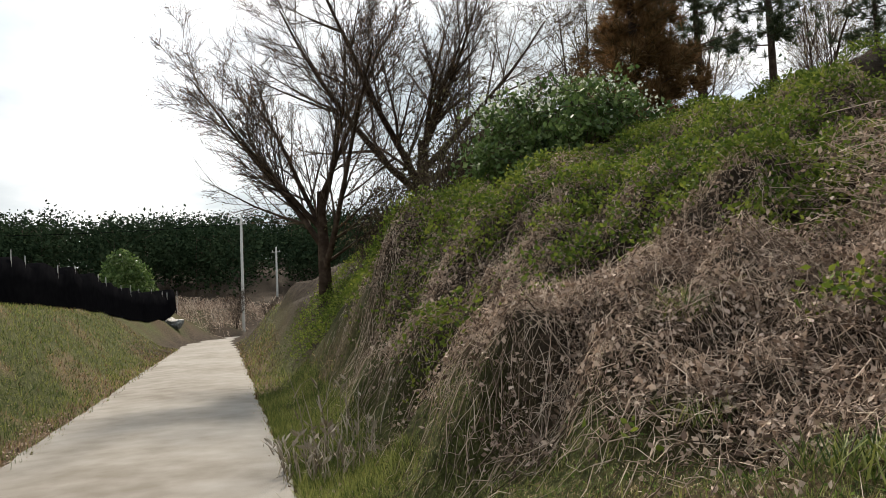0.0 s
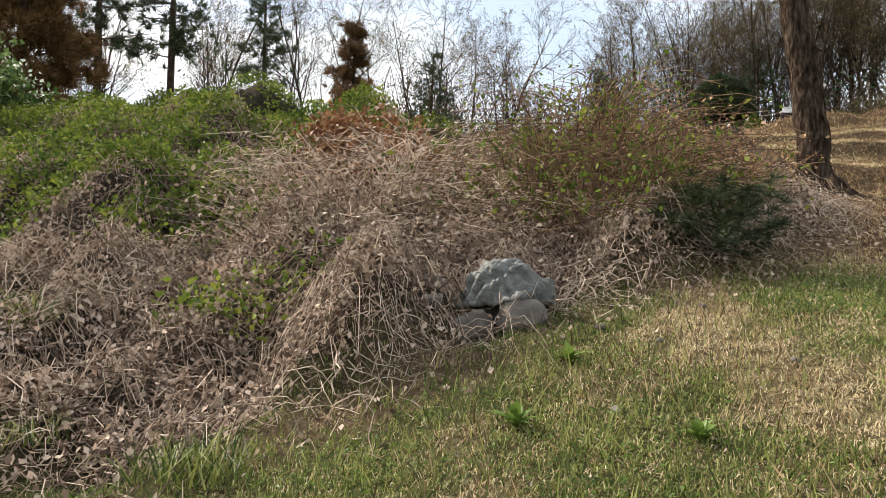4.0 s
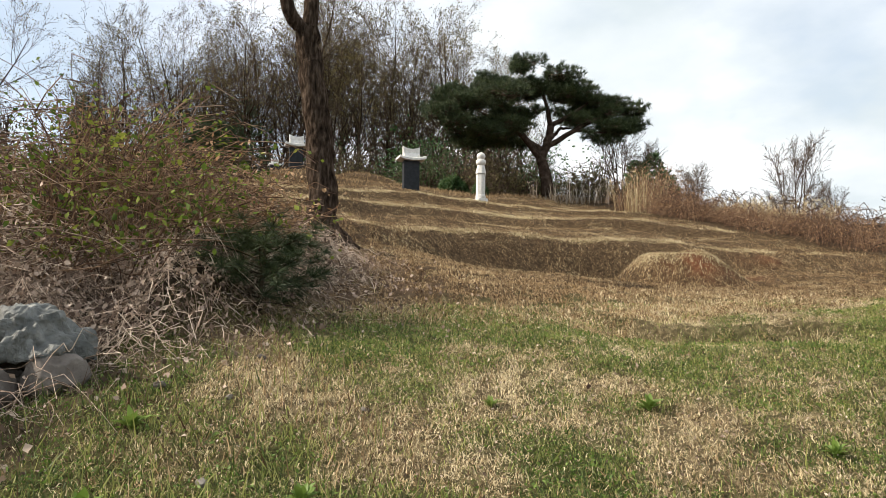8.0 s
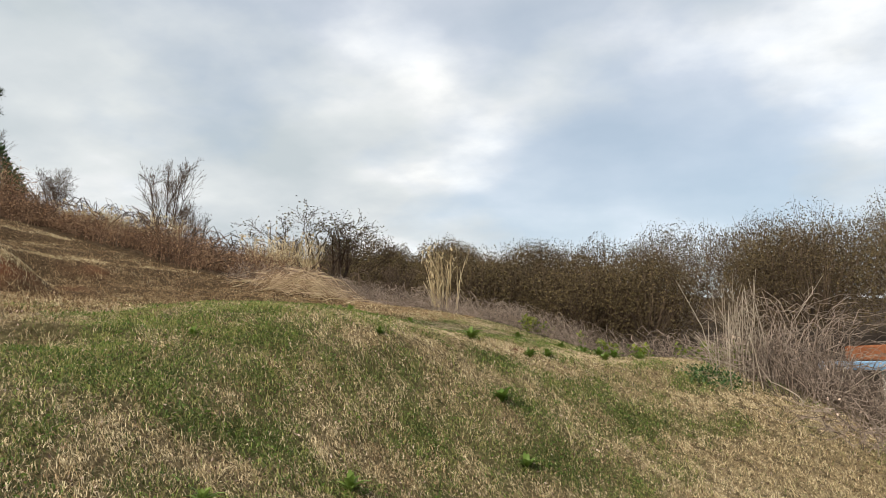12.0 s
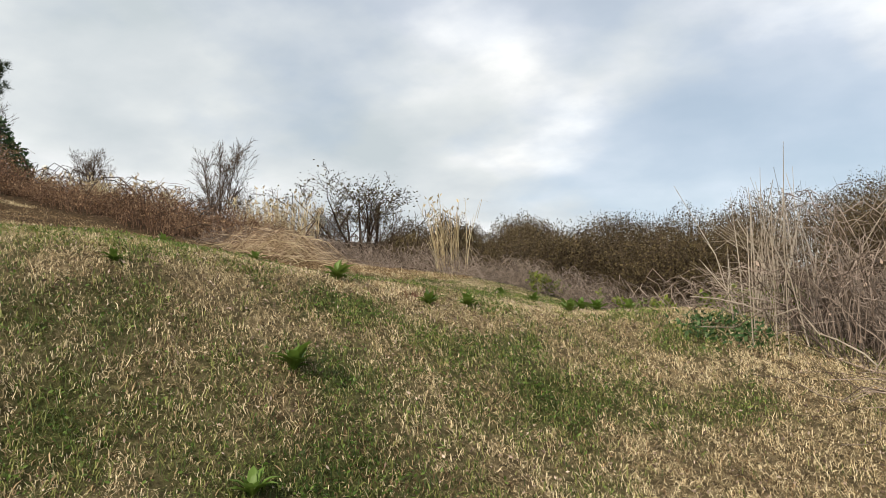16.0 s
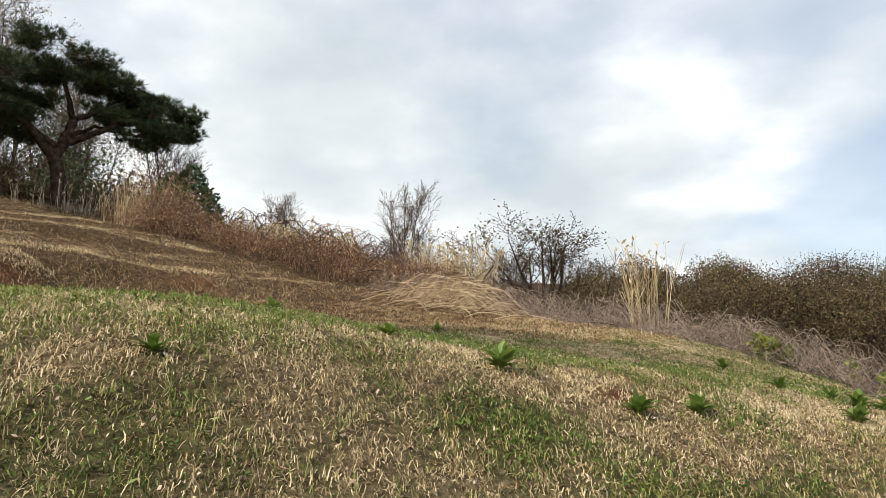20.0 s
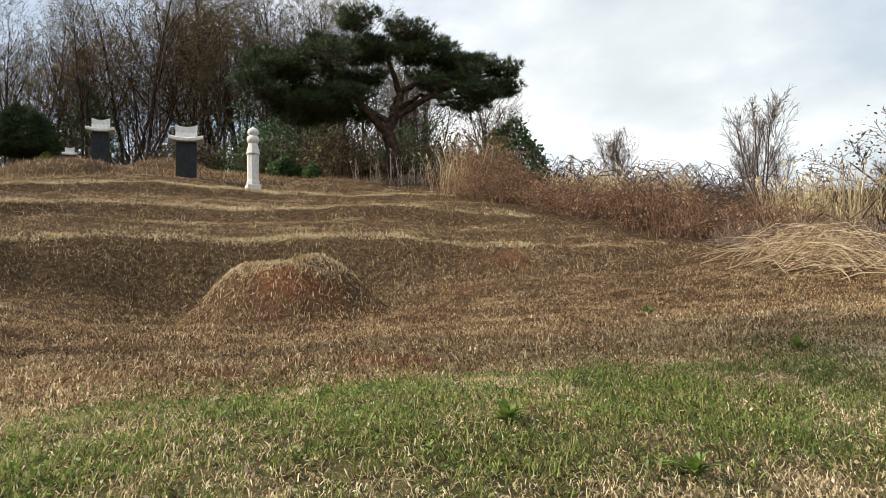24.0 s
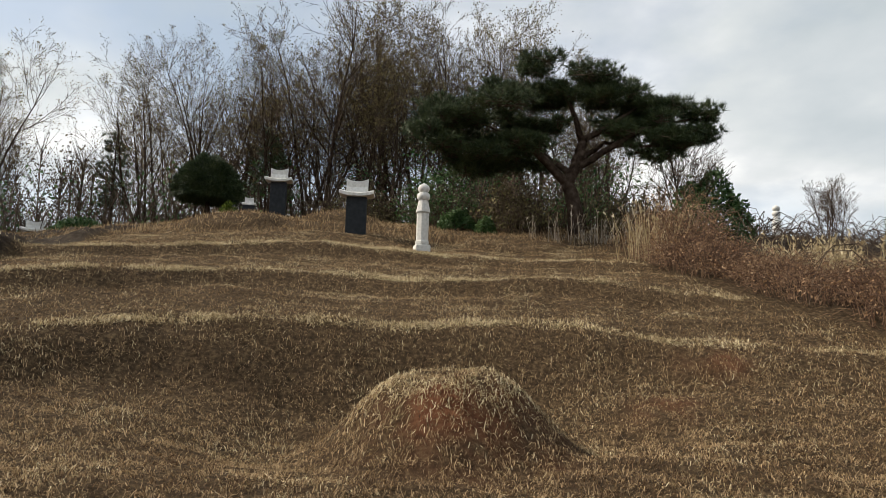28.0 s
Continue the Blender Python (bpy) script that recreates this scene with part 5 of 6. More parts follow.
profile([(0.07, 0.74), (0.1, 0.79), (0.09, 0.86), (0.01, 0.92)], 16, M_GRANITE, "cap", post)
put(post, -38.0, 0.1, 0, 1.0, 0.0)
tagged(post, "short white granite post on the crest", "post")


def clipped_bush(name, label, x, y, wide, deep, high, n, size, mat, seed):
    r = np.random.RandomState(seed)
    root = new(name)
    d = r.normal(size=(n, 3))
    d[:, 2] = np.abs(d[:, 2])
    d /= np.linalg.norm(d, axis=1, keepdims=True)
    p = d * (0.72 + 0.32 * r.rand(n, 1) ** 0.5) * (deep / 2, wide / 2, high) * (1 + 0.10 * np.sin(d[:, :1] * 6 + d[:, 1:2] * 5))
    stems = [(0.1 * r.normal(), 0.1 * r.normal(), 0, 0.02, *(q * 0.8), 0.006) for q in p[:: max(1, n // 60)]]
    child("stem_mass", mesh_from("stem_mass", *tubes(stems, 4), M_TWIG), root, kind="stuff")
    child("foliage", mesh_from("foliage", *leaves(p, size, r, 0.2), mat), root, kind="stuff")
    put(root, x, y, 0, 1.0, 0.03)
    return tagged(root, label, "bush")


clipped_bush("clipped_bush", "round clipped dark green bush behind the graves", -28.5, 12.3, 1.15, 1.0, 0.62, 3800, 0.05, M_BUSHLEAF, 161)
clipped_bush("clipped_bush", "small round clipped dark green bush", -27.6, 13.05, 0.6, 0.6, 0.5, 1600, 0.05, M_BUSHLEAF, 162)
clipped_bush("clipped_bush", "broad low clipped dark green bush", -33.5, -0.75, 2.1, 1.4, 0.72, 4500, 0.055, M_BUSHLEAF, 163)
clipped_bush("clipped_bush", "small yellow-green bush beside the gravestones", -32.3, 4.6, 0.8, 0.8, 0.75, 1600, 0.05, M_VINELEAF, 164)

topi = new("clipped_conifer")
r = np.random.RandomState(165)
d = r.normal(size=(5200, 3))
d /= np.linalg.norm(d, axis=1, keepdims=True)
p = d * (0.7 + 0.35 * r.rand(5200, 1) ** 0.5) * (1.1, 1.15, 0.95)
p *= 1 + 0.10 * np.sin(d[:, :1] * 7 + 2) * np.sin(d[:, 1:2] * 9) + 0.05 * np.sin(d[:, 2:3] * 23)
p[:, :2] *= (1.05 - 0.32 * (p[:, 2:3] + 0.3))
p[:, 2] = np.maximum(p[:, 2], -0.55) + 1.75
child("trunk", mesh_from("trunk", *pipe(limb_rows([(0, 0, -0.1), (0.05, 0.05, 0.7), (0, 0, 1.6)], 0.12, 0.07, 4, r), 8), M_BARK, True), topi)
child("foliage", mesh_from("foliage", *needle_tufts(p, d, r, 9, 0.20, 0.012), M_NEEDLE), topi, kind="stuff")
put(topi, -33.8, 3.6)
tagged(topi, "mushroom-shaped clipped dark conifer", "tree")


# ---- brush along the north edge ----
r = np.random.RandomState(171)
for cx, cy, rx, ry, rise, n, leaf in ((-21.3, 16.4, 1.5, 1.0, 1.55, 330, 1500), (-19.2, 15.9, 1.4, 0.9, 0.8, 300, 900), (-17.0, 16.7, 1.4, 1.0, 0.6, 300, 800), (-14.8, 17.4, 1.5, 1.0, 0.95, 300, 700), (-12.8, 18.2, 1.4, 1.0, 0.85, 260, 500)):
    bush("dry_brush", "dry red-brown brush with withered leaves at the turf's edge", "shrub", r, cx, cy, rx, ry, rise, int(n * 1.8), 1.0, M_BRUSH, M_RUSTDRY, int(leaf * 1.4), 0.030, 0.006, "brush along the turf's edge")


def reeds(name, label, r, x, y, n, high, spread, lean, mat, group=""):
    """Upright canes with narrow blades and feathery tops."""
    root = new(name)
    a, d = r.rand(n) * 6.283, spread * np.sqrt(r.rand(n))
    p = np.stack([d * np.cos(a), d * np.sin(a), 0 * a - 0.05], 1)
    h = high * (0.45 + 0.6 * r.rand(n) ** 0.6)
    la = np.where(r.rand(n) < 0.6, a, r.rand(n) * 6.283)
    e = lean * h * r.rand(n) ** 1.3
    m = p + np.stack([np.cos(la) * e * 0.35, np.sin(la) * e * 0.35, h * 0.55], 1)
    q = p + np.stack([np.cos(la) * e, np.sin(la) * e, h * (1 - 0.1 * lean)], 1)
    rad = 0.006 + 0.004 * r.rand(n)
    child("cane_mass", mesh_from("cane_mass", *tubes(np.concatenate([np.column_stack([p, rad, m, rad * 0.8]), np.column_stack([m, rad * 0.8, q, rad * 0.35])]), 3), mat), root, kind="stuff")
    k = r.randint(0, n, n * 3)
    t = r.rand(n * 3, 1) * 0.8
    s = p[k] + (q[k] - p[k]) * t
    child("blade_mass", mesh_from("blade_mass", *blades(s[:, 0], s[:, 1], s[:, 2], high * 0.30, 0.008, 0.8, r, 0.8), mat), root, kind="stuff")
    top = q[r.rand(n) < 0.5]
    if len(top):
        child("plume_mass", mesh_from("plume_mass", *leaves(np.repeat(top, 3, 0) + r.normal(0, 0.015, (3 * len(top), 3)), 0.035, r, 0.9, 3.0), mat), root, kind="stuff")
    put(root, x, y, 0, 1.0, 0.02)
    return tagged(root, label, "reeds", group)


reeds("reed_clump", "tall upright clump of straw-coloured reeds", r, -8.1, 19.4, 44, 1.8, 0.36, 0.32, M_STRAW)
reeds("reed_stand", "dry golden reeds standing in the brush", r, -13.3, 19.8, 190, 1.45, 1.0, 0.4, M_STRAW)
reeds("reed_stand", "dry golden reeds standing in the brush", r, -17.6, 18.6, 150, 0.75, 1.2, 0.8, M_STRAW)
reeds("reed_stand", "pale dry reeds bent over the brush", r, -19.4, 18.4, 110, 0.7, 0.9, 0.9, M_STRAW)
reeds("reed_stand", "brown dry stalks standing in front of the pine", r, -21.0, 15.6, 70, 1.3, 0.8, 0.35, M_STRAW)
reeds("reed_stand", "thin dry stalks below the old pine", r, -24.6, 15.2, 70, 0.9, 1.6, 0.4, M_PALETWIG)

# the heap of flattened reeds: long straws that arch over one another and lie down along the edge
HX, HY = -10.9, 17.0
heap = new("straw_heap")
heap.location = (HX, HY, gz(HX, HY))
n = 430
x, y = HX + r.normal(0, 0.6, n), HY + 0.15 + r.normal(0, 0.4, n)
a = np.where(r.rand(n) < 0.75, r.normal(0.55, 0.5, n) + np.where(r.rand(n) < 0.35, np.pi, 0), r.rand(n) * 6.283)
l = 0.6 + 1.0 * r.rand(n)
crown = (0.08 + 0.52 * r.rand(n) ** 1.3) * np.exp(-((x - HX) / 1.3) ** 4 - ((y - HY - 0.15) / 1.0) ** 4) + 0.03
line = []
for t, up in ((0.0, 0.15), (0.3, 0.85), (0.6, 0.95), (0.85, 0.55), (1.0, 0.2)):
    qx, qy = x + (t - 0.35) * np.cos(a) * l, y + (t - 0.35) * np.sin(a) * l
    line.append(np.stack([qx, qy, lie(qx, qy) + crown * up + 0.03 * r.rand(n)], 1) - np.array(heap.location))
rad = 0.0036 + 0.0026 * r.rand(n)
child("straw", mesh_from("straw", *tubes(np.concatenate([np.column_stack([p, rad * (1 - 0.15 * k), q, rad * (0.85 - 0.15 * k)]) for k, (p, q) in enumerate(zip(line, line[1:]))]), 3), M_FALLEN), heap, kind="stuff")
for k in range(26):
    j = k * 16
    child("stalk", mesh_from("stalk", *pipe([(*line[i][j], 0.0075, *line[i + 1][j], 0.0065) for i in range(4)], 5), M_STRAW, True), heap)
tagged(heap, "flattened heap of golden dry reed straw", "straw")

# canes and brushwood at the corner above the road
cane = new("cane_thicket")
n = 46
x, y = r.normal(0, 0.20, n), r.normal(0, 0.30, n)
h = 0.75 + 0.8 * r.rand(n)
la, e = r.rand(n) * 6.283, h * 0.5 * r.rand(n) ** 2.2
p = np.stack([x, y, 0 * x - 0.3], 1)
m = p + np.stack([np.cos(la) * e * 0.4, np.sin(la) * e * 0.4, h * 0.6], 1)
q = p + np.stack([np.cos(la) * e, np.sin(la) * e, h], 1)
rad = 0.0034 + 0.0024 * r.rand(n)
rows = [np.column_stack([p, rad, m, rad * 0.8]), np.column_stack([m, rad * 0.8, q, rad * 0.4])]
side = []
for k in range(n):
    for _ in range(5):
        t = 0.35 + 0.6 * r.rand()
        s = m[k] + (q[k] - m[k]) * (t - 0.35)
        w = r.normal(0, 1, 3) * (0.16, 0.16, 0.06) + (0, 0, 0.16)
        side.append((*s, 0.0022, *(s + w), 0.0012))
for k in range(n):
    child("stem", mesh_from("stem", *tubes(np.array([rows[0][k], rows[1][k]]), 5), M_PALETWIG), cane)
child("shoot_mass", mesh_from("shoot_mass", *tubes(side, 3), M_PALETWIG), cane, kind="stuff")
put(cane, -0.92, 11.6, 0, 1.0, 0.0)
tagged(cane, "thicket of pale bare upright canes at the turf's corner", "canes")
for cx, cy, rx, ry, rise, n in ((-0.2, 11.6, 0.75, 0.8, 1.15, 360), (0.6, 10.4, 0.7, 0.8, 0.42, 160), (-0.3, 12.6, 0.9, 0.8, 0.55, 180)):
    bush("brushwood", "grey-brown tangle of dry brushwood", "brushwood", r, cx, cy, rx, ry, rise, n, 1.2, M_BRUSHWOOD, M_DEADLEAF, 120, 0.022, 0.0042, "brushwood at the turf's corner")
for k in range(9):
    stick = new("cut_stick")
    l, a = 0.9 + 0.6 * r.rand(), r.rand() * 6.28
    child("stem", mesh_from("stem", *pipe(limb_rows([(0, 0, 0.05), (0.4 * l, 0.03, 0.22 + 0.2 * r.rand()), (l, 0, 0.42 + 0.4 * r.rand())], 0.007, 0.0035, 4, r), 5), M_PALETWIG), stick)
    x, y = -0.4 + 0.9 * r.rand(), 10.6 + 1.4 * r.rand()
    stick.matrix_basis = pose(x, y, gz(x, y), 0, 0, math.degrees(a))
    tagged(stick, "pale bare stick leaning out of the brushwood", "stick", "sticks in the brushwood")

# dry creeper along the far edge of the turf
x = -13 + 14.5 * r.rand(3600)
y = lawn_edge(x) + 0.1 + 2.6 * r.rand(len(x)) ** 1.3
stuff("edge_creeper", "low grey-brown creeper tangle along the turf's edge", "vines", *tubes(trailing(r, x, y, 0.9, 0.55, 0.2, 9, 0.0042), 3), M_BRUSHWOOD)
x = -5.5 + 5 * r.rand(6000)
y = lawn_edge(x) + 0.05 + 0.5 * r.rand(len(x))
keep = waves(x, y, 81, 1.6, 2) > 0.15
p = np.stack([x, y, lie(x, y) + 0.02 + 0.3 * r.rand(len(x))], 1)[keep]
stuff("edge_ivy", "dark green ivy along the turf's edge", "leaves", *leaves(p, 0.045, r, 0.3), M_VINELEAF)
IVY = (-1.25, 10.95)
a, q = r.rand(450) * 6.283, np.sqrt(r.rand(450)) * (0.7 + 0.6 * r.rand(450))
x, y = IVY[0] + 0.32 * q * np.cos(a), IVY[1] + 0.35 * q * np.sin(a)
p = np.stack([x, y, lie(x, y) + 0.01 + 0.09 * r.rand(len(x))], 1)
stuff("dark_ivy", "dark blue-green ivy at the foot of the canes", "leaves", *leaves(p, 0.024, r, 0.3), M_BUSHLEAF)
x, y = scatter(r, 3800, -46, -9, 15.5, 46, lambda x, y: (y > lawn_edge(x) + 1.0) * 1.0)
stuff("undergrowth", "brown undergrowth behind the turf's edge", "undergrowth", *tubes(trailing(r, x, y, 1.6, 1.1, 0.1, 5, 0.012), 3), M_TWIG)
x, y = scatter(r, 9000, -44, -20, -20, 18, lambda x, y: np.clip((x < -35.5) * 1.0 + (y < -6.5) * 0.18 + (y > 12.5) * (x < -29) * 1.0, 0, 1))
stuff("wood_floor_brush", "dark brush on the floor of the wood", "undergrowth", *tubes(trailing(r, x, y, 1.4, 2.6, 0.1, 4, 0.014), 3), M_TWIG)
x, y = scatter(r, 60000, -45, -20, -20, 22, lambda x, y: np.clip((x < -36) * 0.8 + (y < -8) * 0.10 + (y > 11) * (x < -30.5) * 0.9, 0, 1) * step(-0.3, 0.4, waves(x, y, 83, 5.0)))
p = np.stack([x, y, lie(x, y) + 3.2 * r.rand(len(x)) ** 1.5], 1)
stuff("wood_floor_shrubs", "dim olive shrubs on the floor of the wood", "undergrowth", *leaves(p, 0.10, r, 0.2), M_BUSHLEAF)

for cx, cy, rise, leaf in ((-28.6, 14.3, 1.5, M_HAZE), (-29.5, 16.8, 1.9, M_BUSHLEAF), (-26.4, 17.6, 1.5, M_HAZE), (-31.0, 12.2, 1.8, M_BUSHLEAF), (-32.0, 15.0, 2.3, M_HAZE), (-33.5, 9.5, 1.6, M_HAZE)):
    bush("wood_edge_shrub", "dark twiggy shrub with dull olive leaves at the wood's edge", "shrub", r, cx, cy, 1.1, 1.2, rise, 230, 1.2, M_TWIG, leaf, 2200, 0.06, 0.010, "shrubs at the wood's edge")

# small trees and shrubs behind the brush
shrub = bare_tree("bare_shrub", "small bare round-headed tree against the sky", 181, 3.9, 0.045, None, 0, 3, 0.17, (15, 9, 7), (0.42, 0.6), (0, 0), 0.03, 4, 0.007, far=True)
put(shrub, -37.5, 41.5, 0, 1.5)
tagged(shrub, group="bare shrubs behind the brush")
for x, y, s, t in ((-31.5, 27.5, 0.62, 40), (-33.0, 29.0, 0.55, 100), (-29.0, 34.5, 0.55, 200), (-24.0, 36.0, 0.55, 260), (-26.5, 30.5, 0.5, 10), (-20.5, 31.0, 0.5, 77), (-41.5, 44.5, 0.75, 160), (-24.5, 18.6, 0.6, 30), (-27.0, 19.3, 0.8, 120), (-19.5, 33.5, 0.7, 200), (-15.0, 31.0, 0.55, 50)):
    again(shrub, x, y, t, s)
budded = bare_tree("budded_shrub", "spreading dark shrub in small olive leaf behind the straw", 185, 3.0, 0.05, M_HAZE, 1700, 3, 0.22, (9, 7, 5), (0.75, 0.75), (0, 0), 0.042, 7, 0.007)
put(budded, -16.2, 27.3, 20, 1.0, 0.1)
budded.scale = (1.5, 1.5, 0.95)
clipped_bush("green_shrub", "loose grey-green shrub behind the brush", -24.6, 19.0, 2.2, 2.0, 2.0, 4200, 0.075, M_BUSHLEAF, 191)
clipped_bush("green_shrub", "loose olive-green shrub behind the old pine", -33.5, 13.2, 5.0, 2.0, 2.6, 3600, 0.075, M_BUSHLEAF, 192)

# ---- weeds ----
def weed(r, size, n):
    """A rosette of pointed leaves that arch outward, each a part of its own."""
    root = new("weed")
    for k in range(n):
        a, tilt, l = k * 2.4 + 0.6 * r.rand(), 0.08 + 0.72 * (k / n) ** 1.1 + 0.15 * r.rand(), size * (0.45 + 0.7 * r.rand())
        rows = []
        for t, w in ((0.0, 0.25), (0.35, 0.9), (0.7, 0.7), (1.0, 0.04)):
            bend = tilt * (0.5 + 0.8 * t)
            o, h = l * t * math.sin(bend), l * t * math.cos(bend) * (1 - 0.25 * t)
            for s, dip in ((-1, 0.012), (0, 0.0), (1, 0.012)):
                rows.append((o * math.cos(a) - s * w * l * 0.15 * math.sin(a), o * math.sin(a) + s * w * l * 0.15 * math.cos(a), h + dip * w))
        f = [(3 * i + j, 3 * i + j + 1, 3 * i + j + 4, 3 * i + j + 3) for i in range(3) for j in range(2)]
        child("leaf", mesh_from("leaf", rows, f, M_WEED, True), root)
    return tagged(root, "fresh green rosette of weed leaves in the turf", "weed", "weeds in the turf")


r = np.random.RandomState(201)
kinds = [weed(r, 0.19, 30) for _ in range(4)]
for k, (x, y, s) in enumerate(((-2.92, 8.2, 1.1), (-3.79, 9.72, 1.1), (-3.18, 10.03, 0.9), (-3.09, 10.48, 0.9), (-3.5, 12.8, 0.8), (-2.57, 11.37, 0.9), (-3.09, 5.66, 0.9), (-4.52, 9.61, 0.7), (-4.71, 14.58, 0.9), (-4.08, 7.98, 0.6), (-2.9, 12.6, 1.0), (-2.6, 12.2, 1.1), (-3.2, 13.0, 0.9), (-2.2, 11.9, 0.9), (-3.86, -0.49, 0.9), (-3.81, 0.34, 0.8), (-4.64, 1.65, 0.5), (-5.1, 9.2, 0.7), (-6.6, 12.2, 0.7), (-9.3, 12.9, 0.7), (-2.46, 7.4, 0.8), (-4.4, 2.6, 0.8), (-3.6, 3.2, 0.7), (-3.2, 4.4, 0.7), (-2.6, 6.2, 0.7), (-5.0, 6.4, 0.6), (-4.6, -0.3, 0.8))):
    if k < 4:
        put(kinds[k], x, y, k * 77, s, 0.01)
    else:
        again(kinds[k % 4], x, y, k * 77, s, 0.01)
for k, (px, py, s) in enumerate(((-4.05, -0.03, 0.025), (-4.7, 0.9, 0.02), (-5.1, -0.15, 0.03), (-4.9, 0.2, 0.022), (-5.6, 0.5, 0.025))):
    b = boulder("pebble", px, py, gz(px, py) + s * 0.5, (s * 1.3, s, s * 0.7), 20.0 + k, M_ROCK)
    tagged(b, "small pale stone lying in the turf", "stone", "stones in the turf")

for k, (px, py, s) in enumerate(((-3.4, -1.84, 0.21), (-4.67, -3.86, 0.22), (-3.43, -2.05, 0.18), (-4.54, -3.84, 0.2), (-3.75, -3.1, 0.16))):
    tuft = new("grass_tuft")
    ta, td = r.rand(90) * 6.283, 0.20 * np.sqrt(r.rand(90))
    child("blade_mass", mesh_from("blade_mass", *blades(td * np.cos(ta), td * np.sin(ta), 0 * td, s * 1.1, 0.005, 1.0, r, 1.1), M_GREEN), tuft, kind="stuff")
    put(tuft, px, py, 0, 1.0, 0.0)
    tagged(tuft, "fresh green grass tuft beside the dry vines", "grass", "grass tufts by the bank")

# dry stalks at the road's edge
r = np.random.RandomState(205)
reeds("dead_weed_stalks", "grey dead weed stalks beside the road", r, -3.25, -7.3, 60, 0.5, 0.55, 0.7, M_PALETWIG)
reeds("dead_weed_stalks", "tall pale broken stalks beside the road", r, -3.7, -8.0, 12, 0.95, 0.45, 0.25, M_PALETWIG)


# ---- the valley to the south ----
def pole(x, y, high, label):
    root = new("utility_pole")
    profile([(0.16, -0.3), (0.15, 0.5), (0.10, high)], 14, M_POLE, "shaft", root)
    arm = block("crossarm", 0, 0, high - 0.7, 0.08, 1.3, 0.09, M_POLE, root, 0.01)
    for s in (-0.55, 0.0, 0.55):
        ins = profile([(0.03, high - 0.61), (0.05, high - 0.56), (0.035, high - 0.5), (0.05, high - 0.45), (0.02, high - 0.4)], 10, M_GRANITE, "insulator", arm)
        ins.location = (0, s, 0)
    put(root, x, y, 30, 1.0, 0.0)
    return tagged(root, label, "utility pole")


pole(-22.5, -68.5, 10.6, "grey concrete utility pole beside the road's bend")
pole(-36.0, -95.8, 6.5, "grey concrete utility pole in the distance")
r = np.random.RandomState(211)
wire = new("overhead_wire")
w0, w1 = np.array((-22.5, -68.5, gz(-22.5, -68.5) + 10.0)), np.array((40.0, -60.0, 7.8))
t = np.linspace(0, 1, 25)[:, None]
c = w0 + (w1 - w0) * t - np.array((0, 0, 2.0)) * (4 * t * (1 - t))
child("cable", mesh_from("cable", *tubes(np.column_stack([c[:-1], np.full(24, 0.02), c[1:], np.full(24, 0.02)]), 4), M_NET), wire)
tagged(wire, "sagging overhead wire between poles", "wire")

net = new("shade_nets")
ax, ay, bx, by = -2.2, -34.0, -15.4, -63.5
nx = 26
along = np.linspace(-0.35, 1, nx * 3 + 1)
rows = []
for k, t in enumerate(along):
    x, y = ax + (bx - ax) * t, ay + (by - ay) * t
    g = gz(x, y)
    h = 1.55 + 0.38 * abs(math.sin(k * math.pi / 6)) + 0.07 * r.normal()
    rows.append([(x - 0.1, y, g + 0.02), (x, y, g + h * 0.6), (x + 0.05, y, g + h), (x + 3.0, y + 1.3, g + h - 0.25), (x + 6, y + 2.6, g + h + 0.15), (x + 10, y + 4.3, g + h)])
v = np.array(rows).reshape(-1, 3)
k = (np.arange(len(along) - 1)[:, None] * 6 + np.arange(5)[None]).ravel()[:, None]
child("netting", mesh_from("netting", v, k + [0, 1, 7, 6], M_NET), net)
for t in np.linspace(-0.35, 1, 17) + r.normal(0, 0.02, 17):
    x, y = ax + (bx - ax) * t + 0.04, ay + (by - ay) * t
    g = gz(x, y)
    child("post", mesh_from("post", *tubes([(x, y, g - 0.1, 0.035, x + 0.03, y, g + 1.9 + 0.35 * r.rand(), 0.025)], 6), M_POLE), net)
tagged(net, "long black shade nets on pale posts over a field", "shade netting")

sheets = boulder("plastic_sheet", -14.0, -58.5, gz(-14.0, -58.5) + 0.25, (0.8, 0.6, 0.35), 31.0, M_TARP, None, 0.6, 0.5)
tagged(sheets, "bundle of pale plastic sheet at the field's end", "plastic sheet")
clipped_bush("round_tree", "round pale green tree behind the nets", -13.6, -74.5, 6.0, 5.0, 5.0, 7000, 0.20, M_EVERLEAF, 221)
b = again(shrub, -21.0, -66.0, 30, 0.75)
b = again(shrub, -25.5, -70.0, 130, 0.6)
x, y = scatter(r, 2600, -40, -13, -84, -62, lambda x, y: (np.abs(x - road_middle(y)) > 2.2) * 1.0)
stuff("bend_brush", "pale dry brush at the bend of the road", "undergrowth", *tubes(trailing(r, x, y, 1.4, 1.3, 0.1, 5, 0.02), 3), M_VINE)


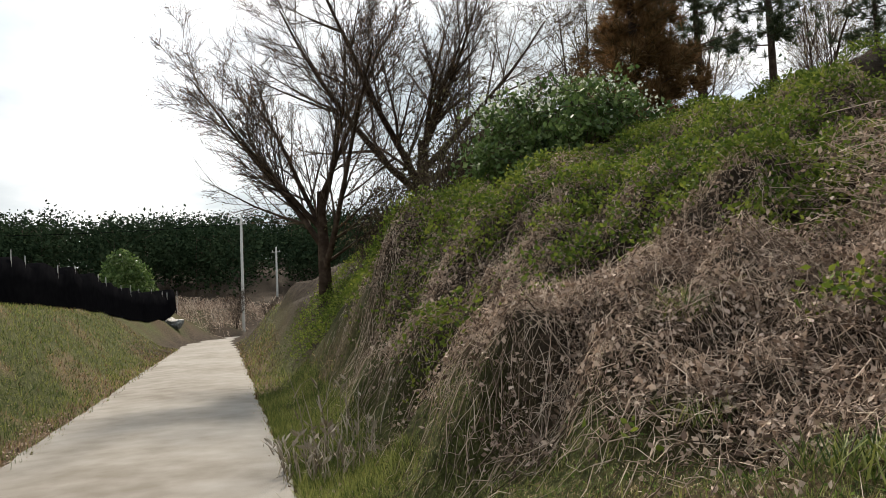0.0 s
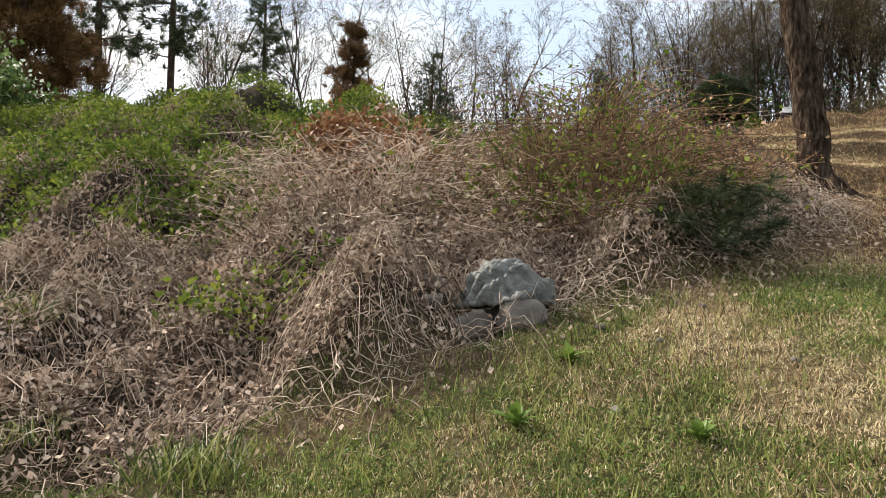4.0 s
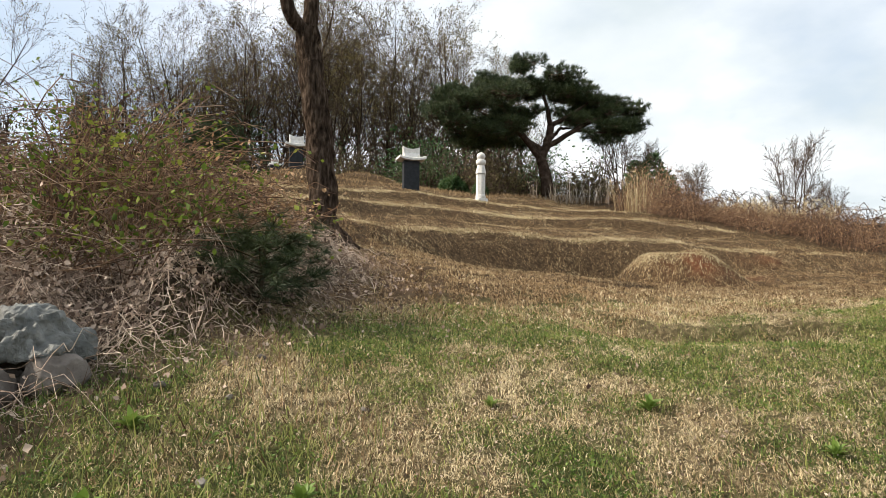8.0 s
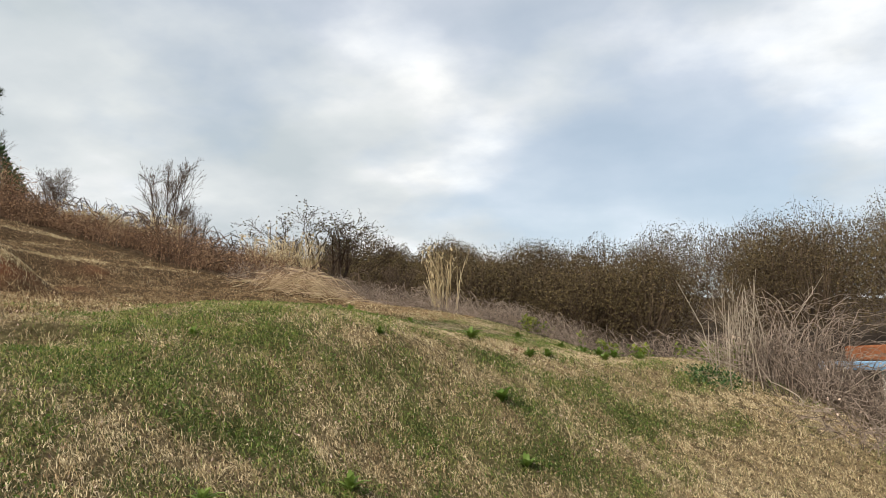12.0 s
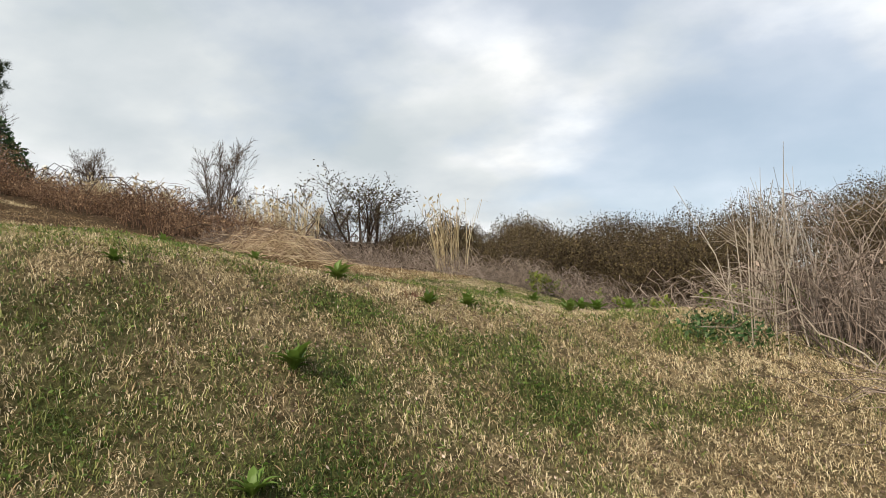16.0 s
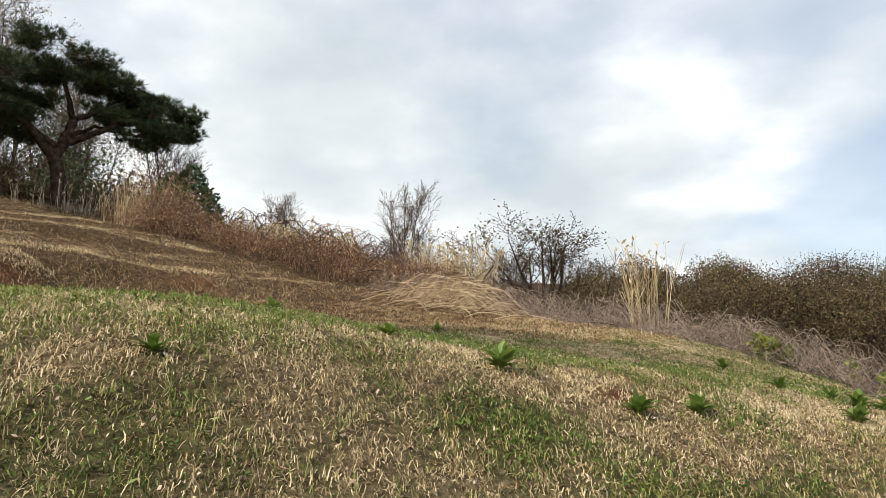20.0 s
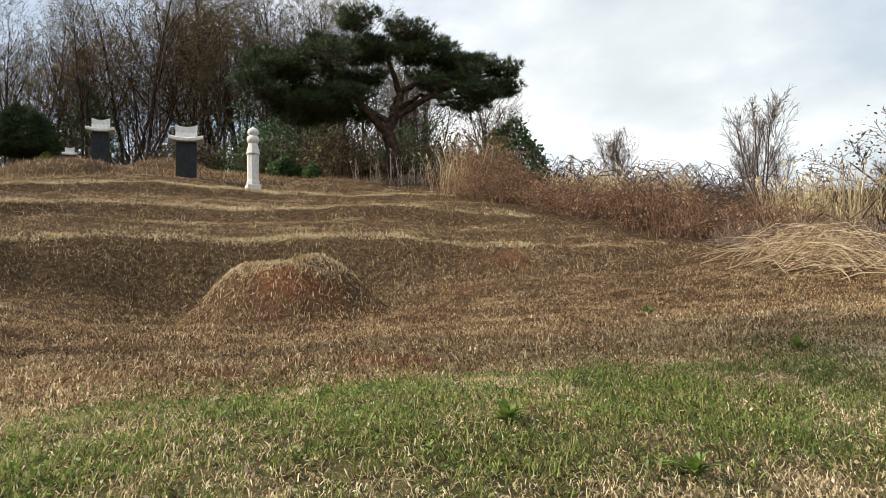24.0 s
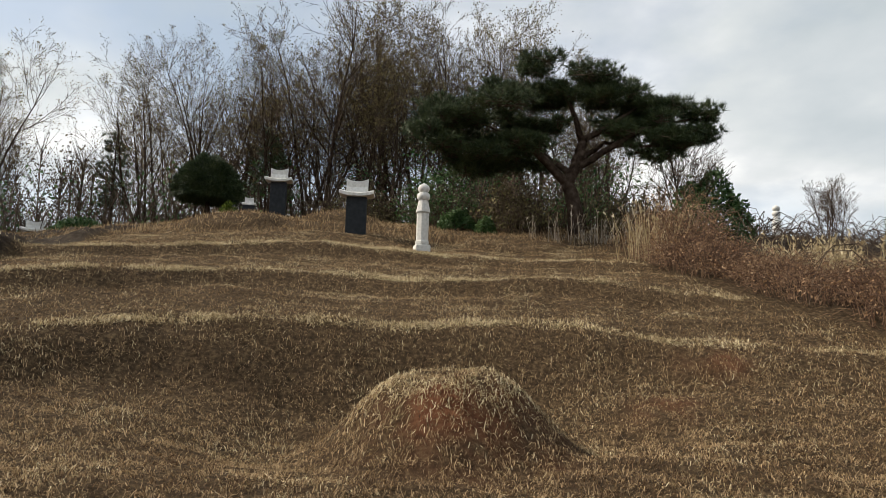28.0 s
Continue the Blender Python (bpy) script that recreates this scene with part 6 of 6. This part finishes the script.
# ---- woods ----
def wood(name, label, r, spots, mat, leaf_mat, leaf_n, leaf_size, twig_n, shape, low=0.25, dome=False):
    """Many trees, rows of x, y and height, as one mass: trunks and twigs in one mesh, foliage in another. dome: twigs fan out to a rounded crown."""
    segs, pts = [], []
    for x, y, h in spots:
        g, w = gz(x, y), h * shape
        lean = r.normal(0, 0.02, 2) * h
        segs.append((x, y, g - 0.3, 0.09, x + lean[0], y + lean[1], g + h * 0.8, 0.04))
        t = low + (1 - low) * r.rand(twig_n)
        a = r.rand(twig_n) * 6.283
        o = np.stack([x + lean[0] * t, y + lean[1] * t, g + h * 0.8 * t], 1)
        u = r.normal(size=(leaf_n, 3))
        u /= np.linalg.norm(u, axis=1, keepdims=True)
        if dome:
            d = r.normal(size=(twig_n, 3))
            d[:, 2] = np.abs(d[:, 2]) + 0.1
            d /= np.linalg.norm(d, axis=1, keepdims=True)
            top = np.array((x + lean[0], y + lean[1], g + 0.52 * h))
            o = top + d * (0.35 * w, 0.35 * w, 0.15 * h) - (0, 0, 0.1 * h)
            e = top + d * (w, w, 0.46 * h) * (0.75 + 0.33 * r.rand(twig_n, 1))
            u[:, 2] = np.where(u[:, 2] < -0.25, -u[:, 2], u[:, 2])
            u *= (0.55 + 0.45 * r.rand(leaf_n, 1) ** 0.5) * (1 + 0.14 * np.sin(u[:, :1] * 7 + x) * np.sin(u[:, 1:2] * 6 + y))
            pts.append(top + u * (w, w, 0.43 * h))
        else:
            reach = 0.75 * w * (1.2 - 0.7 * t) * (0.5 + 0.7 * r.rand(twig_n))
            e = o + np.stack([np.cos(a) * reach, np.sin(a) * reach, h * 0.2 * (0.3 + 0.9 * r.rand(twig_n))], 1)
            u *= r.rand(leaf_n, 1) ** 0.45 * (1 + 0.25 * np.sin(u[:, :1] * 6 + x) * np.sin(u[:, 2:] * 7 + y))
            pts.append(np.array((x + lean[0] * 0.6, y + lean[1] * 0.6, g + h * (0.5 + low * 0.5))) + u * (w * 1.15, w * 1.15, h * 0.5 * (1 - low)))
        segs.extend(np.column_stack([o, np.full(twig_n, 0.024), e, np.full(twig_n, 0.010)]).tolist())
    stuff(name, label, "woods", *ribbons(segs, r), mat)
    stuff(name + "_foliage", label + ", the foliage", "woods", *leaves(np.concatenate(pts), leaf_size, r, 0.2), leaf_mat)


r = np.random.RandomState(231)
spots = []
while len(spots) < 160:
    turn, d = (-60 + 92 * r.rand() if r.rand() < 0.65 else -4 + 36 * r.rand()), 60 + 26 * r.rand()
    x, y = -0.5 - d * math.sin(radians(turn)), 2 + d * math.cos(radians(turn))
    if math.hypot(x - 8.5, y - 52) > 9:
        crown = (0.166 + 0.036 * step(12, -8, turn)) * d * (0.72 + 0.20 * (d - 60) / 26 + 0.15 * r.rand())
        spots.append((x, y, crown - gz(x, y)))
wood("north_wood", "bare brown wood with a haze of olive buds", r, spots, M_TWIG, M_OLIVEWOOD, 3300, 0.092, 110, 0.32, 0.05, True)
spots = []
for k in range(300):
    turn, d = radians(116 + 68 * r.rand()), 100 + 75 * r.rand()
    spots.append((-5 - d * math.sin(turn), d * math.cos(turn), 10.5 * (0.84 + 0.24 * r.rand())))
wood("south_wood", "dark green pine wood on the far hills", r, spots, M_TWIG, M_PINEWOOD, 900, 0.30, 10, 0.38, 0.03)
spots = []
for k in range(320):
    turn, d = radians(184 + 126 * r.rand()), 105 + 75 * r.rand()
    spots.append((-5 - d * math.sin(turn), d * math.cos(turn), 10.5 * (0.84 + 0.24 * r.rand())))
wood("east_wood", "dark green pine wood across the valley", r, spots, M_TWIG, M_PINEWOOD, 50, 0.8, 8, 0.36, 0.05)
spots = []
for k in range(120):
    turn, d = radians(52 + 62 * r.rand()), 45 + 20 * r.rand()
    x, y = -3 - d * math.sin(turn), 4 + d * math.cos(turn)
    if y < 8.3 - 0.40 * (x + 4.2) and x < -16:
        spots.append((x, y, 8.0 * (0.8 + 0.3 * r.rand())))
wood("west_wood", "brown bare wood behind the crest", r, spots, M_TWIG, M_OLIVEWOOD, 230, 0.10, 60, 0.22)

roof = new("blue_roofed_shed")
block("roof", 0, 0, 3.4, 9.0, 14.0, 0.5, M_BLUE, roof, 0.1)
for px in (-4, 4):
    for py in (-6.5, 0, 6.5):
        block("post", px, py, -1.0, 0.15, 0.15, 4.45, M_POLE, roof, 0.02)
block("stacked_goods", 0, 2, 3.91, 6.0, 9.0, 0.9, M_SOIL, roof, 0.1)
put(roof, 8.8, 50.5, 20, 1.0, 0.0)
tagged(roof, "low shed with a pale blue sheet roof in the valley", "shed")
